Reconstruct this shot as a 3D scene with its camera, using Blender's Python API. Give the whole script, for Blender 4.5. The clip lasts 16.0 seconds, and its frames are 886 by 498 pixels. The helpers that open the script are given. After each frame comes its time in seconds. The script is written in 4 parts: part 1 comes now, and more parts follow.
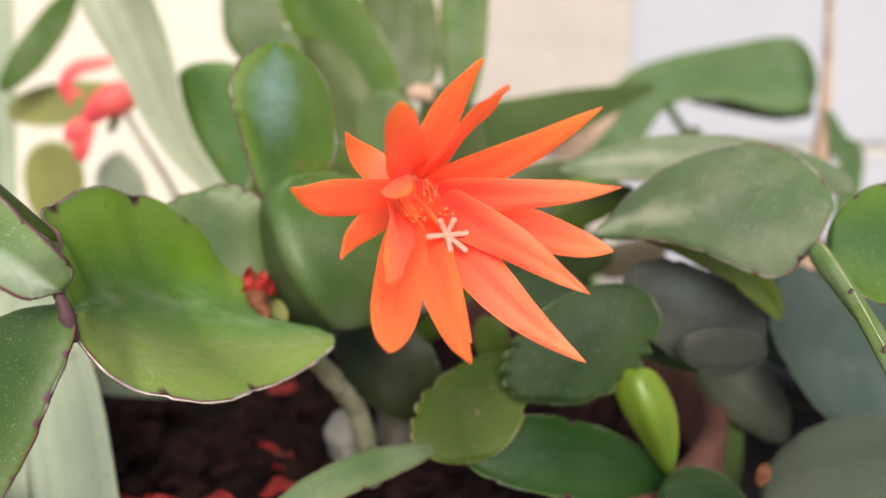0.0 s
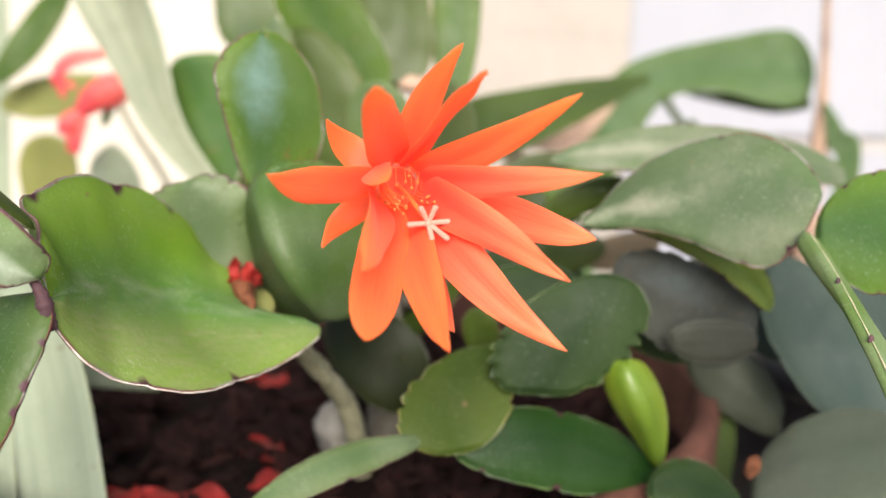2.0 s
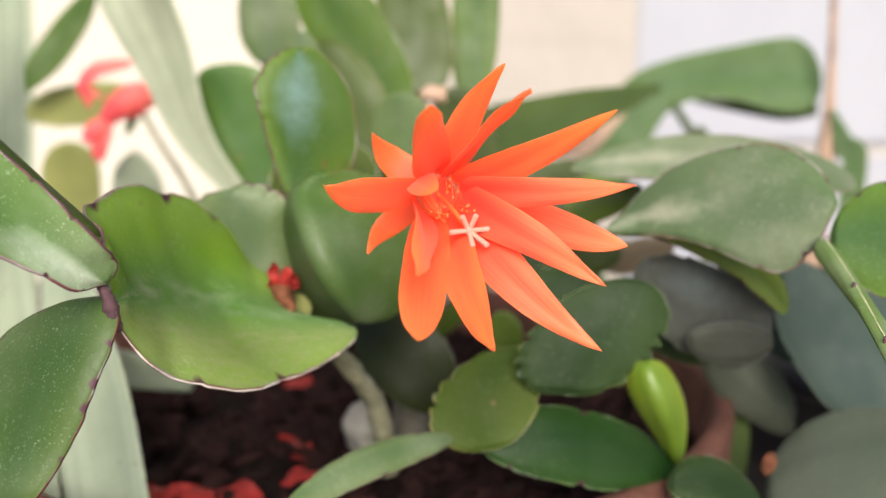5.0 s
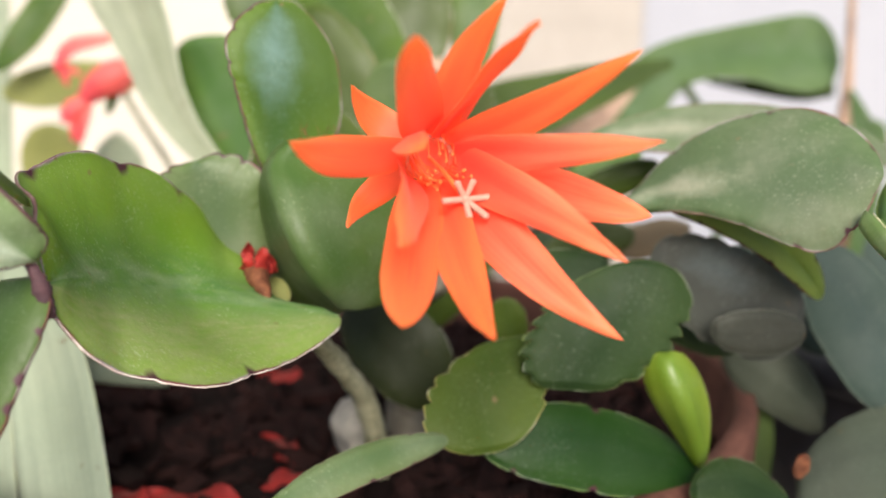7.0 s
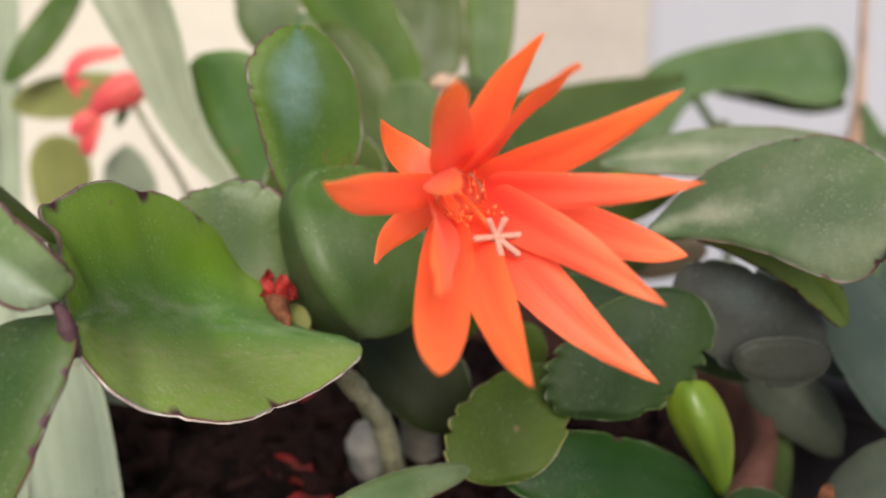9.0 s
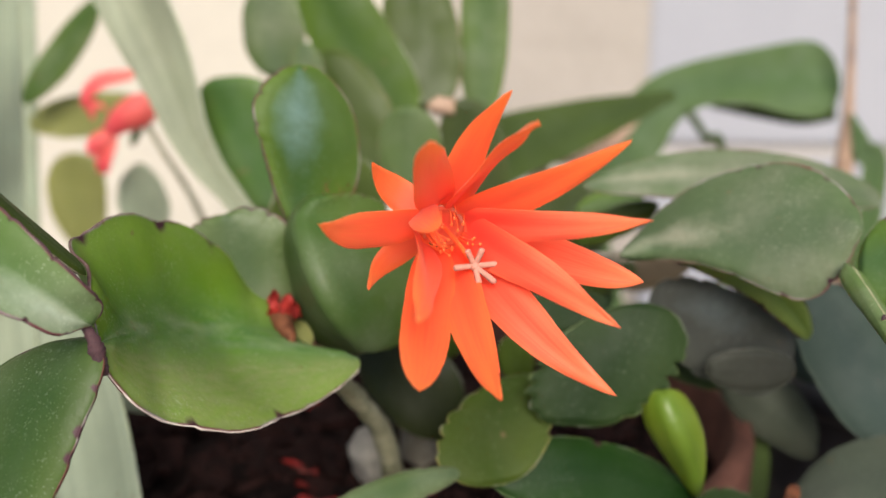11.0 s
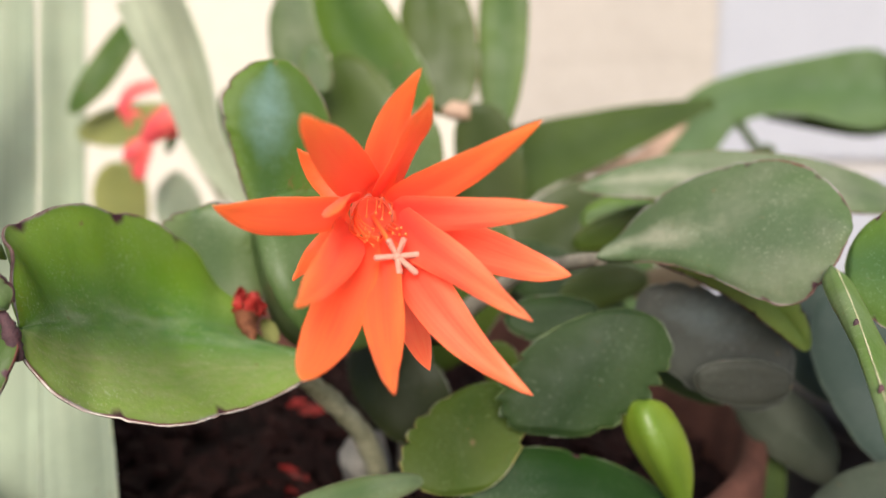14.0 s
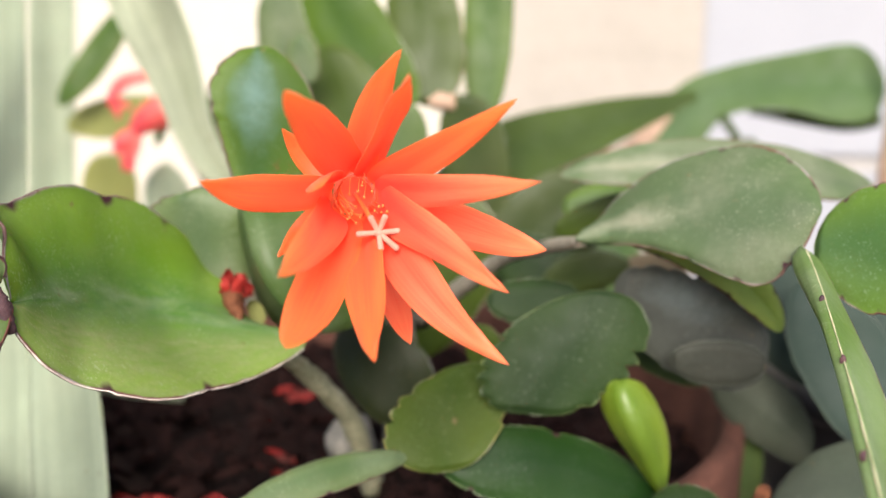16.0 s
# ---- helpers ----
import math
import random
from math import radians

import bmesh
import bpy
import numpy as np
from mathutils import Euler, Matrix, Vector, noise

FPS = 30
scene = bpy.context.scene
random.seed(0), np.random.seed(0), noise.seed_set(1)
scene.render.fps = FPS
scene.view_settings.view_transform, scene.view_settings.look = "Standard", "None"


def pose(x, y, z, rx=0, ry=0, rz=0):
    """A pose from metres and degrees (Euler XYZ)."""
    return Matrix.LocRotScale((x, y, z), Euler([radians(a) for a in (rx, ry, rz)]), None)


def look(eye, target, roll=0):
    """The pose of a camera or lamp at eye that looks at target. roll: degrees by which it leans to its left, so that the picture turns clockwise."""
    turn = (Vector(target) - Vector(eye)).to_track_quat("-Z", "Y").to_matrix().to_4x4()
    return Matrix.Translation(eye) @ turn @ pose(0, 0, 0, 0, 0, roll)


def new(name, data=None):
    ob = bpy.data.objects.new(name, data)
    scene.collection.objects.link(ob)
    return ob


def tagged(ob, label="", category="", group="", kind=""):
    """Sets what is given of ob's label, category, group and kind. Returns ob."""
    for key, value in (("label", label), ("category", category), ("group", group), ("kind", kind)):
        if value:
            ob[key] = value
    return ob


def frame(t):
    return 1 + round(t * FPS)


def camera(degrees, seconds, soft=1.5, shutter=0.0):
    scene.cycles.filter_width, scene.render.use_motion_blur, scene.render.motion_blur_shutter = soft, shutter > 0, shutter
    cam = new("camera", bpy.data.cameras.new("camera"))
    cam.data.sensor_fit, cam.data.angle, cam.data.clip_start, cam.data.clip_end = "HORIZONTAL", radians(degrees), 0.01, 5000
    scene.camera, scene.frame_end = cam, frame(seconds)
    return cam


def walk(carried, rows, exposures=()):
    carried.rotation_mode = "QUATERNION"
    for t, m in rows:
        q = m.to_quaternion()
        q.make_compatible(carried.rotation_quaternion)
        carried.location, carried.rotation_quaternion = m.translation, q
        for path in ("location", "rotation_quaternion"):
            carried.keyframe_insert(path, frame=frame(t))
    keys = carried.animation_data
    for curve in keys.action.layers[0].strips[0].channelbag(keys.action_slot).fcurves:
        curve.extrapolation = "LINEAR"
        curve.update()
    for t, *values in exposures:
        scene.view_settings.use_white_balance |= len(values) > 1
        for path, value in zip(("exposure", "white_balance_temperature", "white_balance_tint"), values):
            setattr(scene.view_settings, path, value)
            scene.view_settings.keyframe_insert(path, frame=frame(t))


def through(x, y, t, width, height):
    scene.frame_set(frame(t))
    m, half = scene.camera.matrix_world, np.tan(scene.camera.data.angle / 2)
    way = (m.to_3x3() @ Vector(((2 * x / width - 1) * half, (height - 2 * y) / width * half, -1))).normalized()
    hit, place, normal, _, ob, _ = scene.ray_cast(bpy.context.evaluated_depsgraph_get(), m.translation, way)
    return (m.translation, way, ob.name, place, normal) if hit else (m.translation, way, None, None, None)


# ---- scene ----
# ---------- camera ----------
cam = camera(51.98, 16.0)
cam.data.dof.use_dof = True
cam.data.dof.focus_distance = 0.125
cam.data.dof.aperture_fstop = 14.5
PATH = [
    (0, (0.00739, 0.01393, 0.13453), (-0.03040, 0.99465, -0.05715), 0.761),
    (0.5, (0.00528, 0.01763, 0.13344), (-0.03575, 0.99865, -0.05609), 0.702),
    (1, (0.00600, 0.02040, 0.13213), (-0.03417, 1.00137, -0.05784), 0.733),
    (1.5, (0.00797, 0.01826, 0.13100), (-0.03211, 0.99804, -0.06500), 0.816),
    (2, (0.01007, 0.01497, 0.13341), (-0.02929, 0.99465, -0.06327), 0.774),
    (2.5, (0.00595, 0.01137, 0.13158), (-0.03646, 0.99091, -0.06513), 0.816),
    (3, (0.00585, 0.00782, 0.13386), (-0.03616, 0.98720, -0.06377), 0.875),
    (3.5, (0.00500, 0.00570, 0.13486), (-0.03890, 0.98578, -0.05885), 0.807),
    (4, (0.00558, 0.00504, 0.13537), (-0.03549, 0.98555, -0.05676), 0.797),
    (6.5, (0.00413, 0.01978, 0.13158), (-0.04085, 0.99988, -0.06175), 0.534),
    (7, (0.00562, 0.02578, 0.12890), (-0.03935, 1.00457, -0.07100), 0.563),
    (7.5, (0.00432, 0.02905, 0.12846), (-0.04306, 1.00611, -0.07916), 0.660),
    (8, (0.00329, 0.03133, 0.13120), (-0.04423, 1.00933, -0.07194), 0.679),
    (8.5, (0.00064, 0.03070, 0.13162), (-0.04617, 1.00949, -0.06784), 0.733),
    (9, (0.00194, 0.02815, 0.13259), (-0.04474, 1.00756, -0.06382), 0.757),
    (9.5, (0.00394, 0.02429, 0.13327), (-0.04335, 1.00366, -0.06321), 0.686),
    (9.7, (0.00373, 0.02450, 0.13480), (-0.04461, 1.00416, -0.05998), 0.516),
    (11.8, (0.01067, 0.00500, 0.13885), (-0.06397, 0.98366, -0.05259), -0.003),
    (12, (0.01288, 0.00327, 0.13795), (-0.07753, 0.98171, -0.04771), -0.065),
    (12.5, (0.02103, 0.00604, 0.13671), (-0.10398, 0.98293, -0.03662), -0.319),
    (13, (0.02026, 0.01340, 0.13587), (-0.12964, 0.98696, -0.03647), -0.194),
    (13.5, (0.02200, 0.02099, 0.13336), (-0.13213, 0.99339, -0.04179), -0.271),
    (14, (0.02638, 0.02247, 0.13366), (-0.12237, 0.99645, -0.03733), 0.100),
    (14.5, (0.02871, 0.02147, 0.13272), (-0.11343, 0.99579, -0.04189), 0.245),
    (15, (0.02684, 0.02160, 0.13201), (-0.11604, 0.99564, -0.04358), 0.174),
    (15.5, (0.02882, 0.02013, 0.13243), (-0.10621, 0.99563, -0.04123), 0.344),
    (16, (0.02838, 0.01827, 0.13152), (-0.10963, 0.99352, -0.04118), 0.285),
]
walk(cam, [(t, look(eye, target, roll)) for t, eye, target, roll in PATH], [(0, 1.08), (1.5, 1.14), (2, 1.36), (2.5, 1.42), (3.3, 1.38), (4, 1.22), (6.5, 1.25), (7.5, 1.21), (8.2, 1.01), (9, 0.79), (9.7, 0.79), (12.0, 0.83), (12.6, 0.93), (13.5, 0.98), (14.5, 1.18), (16, 1.33)])

# ---------- daylight ----------
world = bpy.data.worlds.new("sky")
scene.world = world
world.use_nodes = True
wn = world.node_tree.nodes
sky = wn.new("ShaderNodeTexSky")
sky.sky_type = "NISHITA"
sky.sun_disc = False
sky.sun_elevation = radians(32)
sky.sun_rotation = radians(173)
sky.air_density, sky.dust_density = 1.0, 2.0
wn["Background"].inputs["Strength"].default_value = 0.095
world.node_tree.links.new(sky.outputs[0], wn["Background"].inputs[0])
sun = new("sun", bpy.data.lights.new("sun", "SUN"))
sun.data.energy, sun.data.angle, sun.data.color = 3.3, radians(34), (1.0, 0.93, 0.83)
sun.matrix_world = look((0.18, -1.30, 1.05), (0, 0.2, 0.1))


# ---------- materials ----------
def material(name, rough=0.5):
    m = bpy.data.materials.new(name)
    m.use_nodes = True
    b = m.node_tree.nodes["Principled BSDF"]
    b.inputs["Roughness"].default_value = rough
    return m, m.node_tree.nodes, m.node_tree.links, b


def noise_node(nodes, links, scale, detail=4, coord=None):
    n = nodes.new("ShaderNodeTexNoise")
    n.inputs["Scale"].default_value, n.inputs["Detail"].default_value = scale, detail
    if coord is None:
        coord = nodes.new("ShaderNodeTexCoord").outputs["Object"]
    links.new(coord, n.inputs["Vector"])
    return n.outputs["Fac"]


def ramp(nodes, links, src, stops):
    r = nodes.new("ShaderNodeValToRGB")
    while len(r.color_ramp.elements) < len(stops):
        r.color_ramp.elements.new(0.5)
    for e, (p, c) in zip(r.color_ramp.elements, stops):
        e.position, e.color = p, (*c, 1)
    links.new(src, r.inputs[0])
    return r.outputs[0]


def mix(nodes, links, fac, a, b, mode="MIX"):
    n = nodes.new("ShaderNodeMix")
    n.data_type, n.blend_type = "RGBA", mode
    for sock, v in ((n.inputs[0], fac), (n.inputs[6], a), (n.inputs[7], b)):
        if isinstance(v, (int, float)):
            sock.default_value = v
        elif isinstance(v, tuple):
            sock.default_value = (*v, 1)
        else:
            links.new(v, sock)
    return n.outputs[2]


def calc(nodes, links, op, a, b=0.0, c=0.0):
    n = nodes.new("ShaderNodeMath")
    n.operation, n.use_clamp = op, op == "MULTIPLY_ADD"
    for sock, v in zip(n.inputs, (a, b, c)):
        if isinstance(v, (int, float)):
            sock.default_value = v
        else:
            links.new(v, sock)
    return n.outputs[0]


def attribute(nodes, name):
    a = nodes.new("ShaderNodeAttribute")
    a.attribute_name = name
    return a.outputs["Fac"]


def bump(nodes, links, b, height, strength, dist):
    n = nodes.new("ShaderNodeBump")
    n.inputs["Strength"].default_value, n.inputs["Distance"].default_value = strength, dist
    links.new(height, n.inputs["Height"])
    links.new(n.outputs[0], b.inputs["Normal"])


def leaf_material(name, centre, margin, dust, dusty=0.35, rim=(0.10, 0.035, 0.03), rough=0.38, rimmed=0.972, through=0.12, crease=0.0, streak=0.0, gloss=0.16, dust_sheen=0.0, spot=(0.62, -0.2), dust_sheen_tint=(0.36, 0.45, 0.44), reach=0.5):
    """Fleshy leaf skin: colour from midrib to margin, blotches, dust specks and a corky brown rim."""
    m, nodes, links, b = material(name, rough)
    centre, margin, dust = (tuple(0.77 * v for v in c) for c in (centre, margin, dust))
    b.inputs["Specular IOR Level"].default_value = gloss
    edge = attribute(nodes, "edge")
    blotch = noise_node(nodes, links, 110, 3)
    fine = noise_node(nodes, links, 900, 5)
    speck = noise_node(nodes, links, 2600, 2)
    spread = calc(nodes, links, "ADD", edge, calc(nodes, links, "MULTIPLY", calc(nodes, links, "SUBTRACT", blotch, 0.5), 0.7))
    base = ramp(nodes, links, spread, [(0.15, centre), (0.85, margin)])
    base = mix(nodes, links, calc(nodes, links, "MULTIPLY", ramp(nodes, links, noise_node(nodes, links, 60, 6), [(0.42, (0, 0, 0)), (0.7, (1, 1, 1))]), dusty), base, dust)
    if crease:
        near = ramp(nodes, links, edge, [(0.02, (1, 1, 1)), (0.28, (0, 0, 0))])
        flow = nodes.new("ShaderNodeCombineXYZ")
        links.new(calc(nodes, links, "MULTIPLY", attribute(nodes, "along"), 7), flow.inputs[0])
        links.new(calc(nodes, links, "MULTIPLY", attribute(nodes, "across"), 6), flow.inputs[1])
        drift = ramp(nodes, links, noise_node(nodes, links, 1.0, 6, flow.outputs[0]), [(0.42, (0, 0, 0)), (0.70, (1, 1, 1))])
        cloud = ramp(nodes, links, noise_node(nodes, links, 2.2, 5, flow.outputs[0]), [(0.30, (0.25, 0.25, 0.25)), (0.68, (1, 1, 1))])
        below = ramp(nodes, links, attribute(nodes, "across"), [(0.10, (0, 0, 0)), (0.42, (1, 1, 1)), (0.95, (0.6, 0.6, 0.6))])
        base = mix(nodes, links, calc(nodes, links, "MULTIPLY", below, cloud), base, (0.225, 0.255, 0.115))
        channel = ramp(nodes, links, edge, [(0.04, (0.85, 0.85, 0.85)), (0.48, (0, 0, 0))])
        base = mix(nodes, links, calc(nodes, links, "MULTIPLY", channel, cloud), base, (0.054, 0.120, 0.052))
        base = mix(nodes, links, calc(nodes, links, "MULTIPLY", calc(nodes, links, "MULTIPLY", near, drift), crease), base, dust)
    if streak:
        xyz = nodes.new("ShaderNodeCombineXYZ")
        links.new(calc(nodes, links, "MULTIPLY", attribute(nodes, "across"), 5), xyz.inputs[0])
        links.new(calc(nodes, links, "MULTIPLY", attribute(nodes, "along"), 1.5), xyz.inputs[1])
        links.new(nodes.new("ShaderNodeObjectInfo").outputs["Random"], xyz.inputs[2])
        lines = ramp(nodes, links, noise_node(nodes, links, 1.6, 4, xyz.outputs[0]), [(0.35, (0, 0, 0)), (0.65, (1, 1, 1))])
        base = mix(nodes, links, calc(nodes, links, "MULTIPLY", lines, streak), base, tuple(0.5 * c for c in centre))
    patch = ramp(nodes, links, noise_node(nodes, links, 42, 3), [(0.40, (0, 0, 0)), (0.68, (1, 1, 1))])
    base = mix(nodes, links, calc(nodes, links, "MULTIPLY", patch, 0.4), base, tuple(0.55 * c for c in centre))
    # one soft spot: pale dust on some skins, a painted sky highlight on others
    if dust_sheen:
        da = calc(nodes, links, "MULTIPLY", calc(nodes, links, "SUBTRACT", attribute(nodes, "along"), spot[0]), 1.5)
        dv = calc(nodes, links, "SUBTRACT", attribute(nodes, "across"), spot[1])
        far = calc(nodes, links, "SQRT", calc(nodes, links, "ADD", calc(nodes, links, "POWER", calc(nodes, links, "ABSOLUTE", da), 2.0), calc(nodes, links, "POWER", calc(nodes, links, "ABSOLUTE", dv), 2.0)))
        far = calc(nodes, links, "ADD", far, calc(nodes, links, "MULTIPLY", calc(nodes, links, "SUBTRACT", noise_node(nodes, links, 260, 5), 0.5), 0.5))
        base = mix(nodes, links, calc(nodes, links, "MULTIPLY", ramp(nodes, links, far, [(0.0, (1, 1, 1)), (reach, (0, 0, 0))]), dust_sheen), base, dust_sheen_tint)
    base = mix(nodes, links, calc(nodes, links, "MULTIPLY", fine, 0.45), base, tuple(0.55 * c for c in margin))
    dusted = calc(nodes, links, "MULTIPLY", ramp(nodes, links, speck, [(0.60, (0, 0, 0)), (0.74, (0.40, 0.40, 0.40))]), ramp(nodes, links, noise_node(nodes, links, 140, 4), [(0.42, (0.05, 0.05, 0.05)), (0.66, (0.8, 0.8, 0.8))]))
    base = mix(nodes, links, dusted, base, tuple(min(1, c * 1.3 + 0.12) for c in dust))
    scuff = calc(nodes, links, "MULTIPLY", ramp(nodes, links, noise_node(nodes, links, 1500, 6), [(0.58, (0, 0, 0)), (0.72, (0.35, 0.35, 0.35))]), ramp(nodes, links, noise_node(nodes, links, 95, 3), [(0.46, (0, 0, 0)), (0.64, (1, 1, 1))]))
    base = mix(nodes, links, scuff, base, tuple(min(1, c * 1.15 + 0.05) for c in dust))
    worn = calc(nodes, links, "ADD", edge, calc(nodes, links, "MULTIPLY", calc(nodes, links, "SUBTRACT", noise_node(nodes, links, 260, 3), 0.5), 0.05))
    rim = ramp(nodes, links, noise_node(nodes, links, 170, 3), [(0.45, rim), (0.62, tuple(0.45 * c + 0.19 for c in rim))])
    base = mix(nodes, links, ramp(nodes, links, worn, [(rimmed, (0, 0, 0)), (min(rimmed + 0.02, 0.999), (1, 1, 1))]), base, rim)
    scar = ramp(nodes, links, noise_node(nodes, links, 210, 2), [(0.735, (0, 0, 0)), (0.765, (0.6, 0.6, 0.6))])
    base = mix(nodes, links, scar, base, (0.13, 0.085, 0.045))
    base = mix(nodes, links, ramp(nodes, links, attribute(nodes, "node"), [(0.25, (0, 0, 0)), (0.6, (1, 1, 1))]), base, (0.045, 0.014, 0.022))
    links.new(base, b.inputs["Base Color"])
    links.new(ramp(nodes, links, blotch, [(0.3, (rough - 0.08,) * 3), (0.7, (rough + 0.16,) * 3)]), b.inputs["Roughness"])
    bump(nodes, links, b, calc(nodes, links, "ADD", fine, calc(nodes, links, "MULTIPLY", noise_node(nodes, links, 190, 3), 1.2)), 0.25, 0.0004)
    glow = nodes.new("ShaderNodeBsdfTranslucent")
    links.new(mix(nodes, links, 1.0, base, (1.0, 1.0, 0.5), "MULTIPLY"), glow.inputs["Color"])
    blend = nodes.new("ShaderNodeMixShader")
    blend.inputs[0].default_value = through
    links.new(b.outputs[0], blend.inputs[1])
    links.new(glow.outputs[0], blend.inputs[2])
    links.new(blend.outputs[0], nodes["Material Output"].inputs["Surface"])
    return m


def petal_material(name, heart, middle, tip, through=0.5):
    """Thin silky petal, redder at its heart, with fine lengthwise veins."""
    m, nodes, links, b = material(name, 0.48)
    b.inputs["Specular IOR Level"].default_value = 0.42
    along, edge = attribute(nodes, "along"), attribute(nodes, "edge")
    colour = ramp(nodes, links, along, [(0.12, heart), (0.5, middle), (0.95, tip)])
    colour = mix(nodes, links, calc(nodes, links, "MULTIPLY", calc(nodes, links, "POWER", edge, 4), 0.5), colour, tip)
    veins = nodes.new("ShaderNodeTexNoise")
    veins.inputs["Scale"].default_value, veins.inputs["Detail"].default_value = 1.0, 3
    xyz = nodes.new("ShaderNodeCombineXYZ")
    links.new(calc(nodes, links, "MULTIPLY", attribute(nodes, "across"), 14), xyz.inputs[0])
    links.new(calc(nodes, links, "MULTIPLY", along, 3), xyz.inputs[1])
    links.new(nodes.new("ShaderNodeObjectInfo").outputs["Random"], xyz.inputs[2])
    links.new(xyz.outputs[0], veins.inputs["Vector"])
    colour = mix(nodes, links, ramp(nodes, links, veins.outputs["Fac"], [(0.42, (0, 0, 0)), (0.62, (0.5, 0.5, 0.5))]), colour, heart)
    links.new(colour, b.inputs["Base Color"])
    b.inputs["Sheen Weight"].default_value = 0.15
    bump(nodes, links, b, veins.outputs["Fac"], 0.14, 0.0004)
    glow = nodes.new("ShaderNodeBsdfTranslucent")
    once = nodes.new("ShaderNodeGamma")
    once.inputs["Gamma"].default_value = 0.55
    links.new(colour, once.inputs["Color"])
    links.new(once.outputs[0], glow.inputs["Color"])
    blend = nodes.new("ShaderNodeMixShader")
    blend.inputs[0].default_value = through
    links.new(b.outputs[0], blend.inputs[1])
    links.new(glow.outputs[0], blend.inputs[2])
    links.new(blend.outputs[0], nodes["Material Output"].inputs["Surface"])
    return m


def rough_material(name, low, high, scale, rough=0.8, bumpy=0.4, dist=0.001, fine=1.0, shine=0.5):
    m, nodes, links, b = material(name, rough)
    low, high = (tuple(0.86 * v for v in c) for c in (low, high))
    b.inputs["Specular IOR Level"].default_value = shine
    n1, n2 = noise_node(nodes, links, scale, 5), noise_node(nodes, links, scale * 9, 4)
    f = calc(nodes, links, "ADD", calc(nodes, links, "MULTIPLY", n1, 0.6), calc(nodes, links, "MULTIPLY", n2, 0.4 * fine))
    links.new(ramp(nodes, links, f, [(0.35, low), (0.65, high)]), b.inputs["Base Color"])
    bump(nodes, links, b, f, bumpy, dist)
    return m


FRESH = leaf_material("fresh_green_skin", (0.055, 0.115, 0.02), (0.11, 0.195, 0.012), (0.19, 0.25, 0.12), 0.35)
RIPE = leaf_material("ripe_green_skin", (0.088, 0.222, 0.020), (0.205, 0.352, 0.030), (0.31, 0.37, 0.25), 0.25, rim=(0.12, 0.05, 0.05), rimmed=0.978, crease=0.7, through=0.25)
GLOSSY = leaf_material("glossy_green_skin", (0.050, 0.122, 0.030), (0.100, 0.188, 0.022), (0.15, 0.21, 0.14), 0.3, rough=0.42, gloss=0.22)
DUSTY = leaf_material("dusty_green_skin", (0.062, 0.11, 0.042), (0.09, 0.145, 0.036), (0.23, 0.25, 0.165), 0.6, rough=0.5, gloss=0.35)
SPRING = leaf_material("spring_green_skin", (0.30, 0.44, 0.10), (0.36, 0.48, 0.12), (0.22, 0.3, 0.14), 0.3, through=0.5)
BROAD = leaf_material("broad_dusty_skin", (0.088, 0.132, 0.068), (0.096, 0.150, 0.062), (0.26, 0.27, 0.20), 0.85, rough=0.6, gloss=0.15, dust_sheen=0.7, spot=(0.25, 0.0), dust_sheen_tint=(0.31, 0.305, 0.23))
CHALKY = leaf_material("chalky_green_skin", (0.085, 0.17, 0.042), (0.14, 0.235, 0.07), (0.40, 0.46, 0.34), 0.45, rim=(0.14, 0.05, 0.06), rough=0.55, rimmed=0.975, dust_sheen=0.7, spot=(0.2, 0.5), dust_sheen_tint=(0.50, 0.57, 0.47), gloss=0.15, reach=0.75)
CLOSE = leaf_material("near_green_skin", (0.030, 0.072, 0.013), (0.058, 0.105, 0.015), (0.17, 0.21, 0.13), 0.35, rough=0.5, rimmed=0.985, gloss=0.25)
MATTE = leaf_material("speckled_green_skin", (0.12, 0.21, 0.05), (0.16, 0.26, 0.055), (0.3, 0.36, 0.24), 0.5, rough=0.4)
# the blue-white spot is the sky's reflection painted into the skin
SHEENED = leaf_material("sheened_green_skin", (0.040, 0.095, 0.020), (0.088, 0.155, 0.018), (0.14, 0.20, 0.13), 0.25, rough=0.45, gloss=0.15, dust_sheen=0.48, spot=(0.70, -0.10), dust_sheen_tint=(0.21, 0.33, 0.36), reach=0.6)
MOSS = leaf_material("mossy_green_skin", (0.036, 0.068, 0.006), (0.056, 0.090, 0.009), (0.11, 0.13, 0.045), 0.25, rim=(0.2, 0.18, 0.06), rough=0.55, gloss=0.12)
YOLIVE = leaf_material("yellow_olive_skin", (0.34, 0.36, 0.12), (0.40, 0.41, 0.15), (0.30, 0.32, 0.15), 0.3, rim=(0.25, 0.25, 0.08), rimmed=0.99, through=0.5)
LEAFY = leaf_material("leafy_green_skin", (0.054, 0.110, 0.024), (0.088, 0.145, 0.026), (0.2, 0.24, 0.15), 0.5, rough=0.45, rimmed=0.982)
JOINT = rough_material("purple_brown_joint", (0.028, 0.010, 0.016), (0.075, 0.030, 0.036), 400, 0.8)
CORK = rough_material("pale_corky_rim", (0.30, 0.22, 0.20), (0.66, 0.62, 0.56), 160, 0.8)
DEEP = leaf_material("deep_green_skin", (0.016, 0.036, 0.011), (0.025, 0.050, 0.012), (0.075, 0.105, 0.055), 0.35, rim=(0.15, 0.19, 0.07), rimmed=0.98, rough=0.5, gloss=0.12)
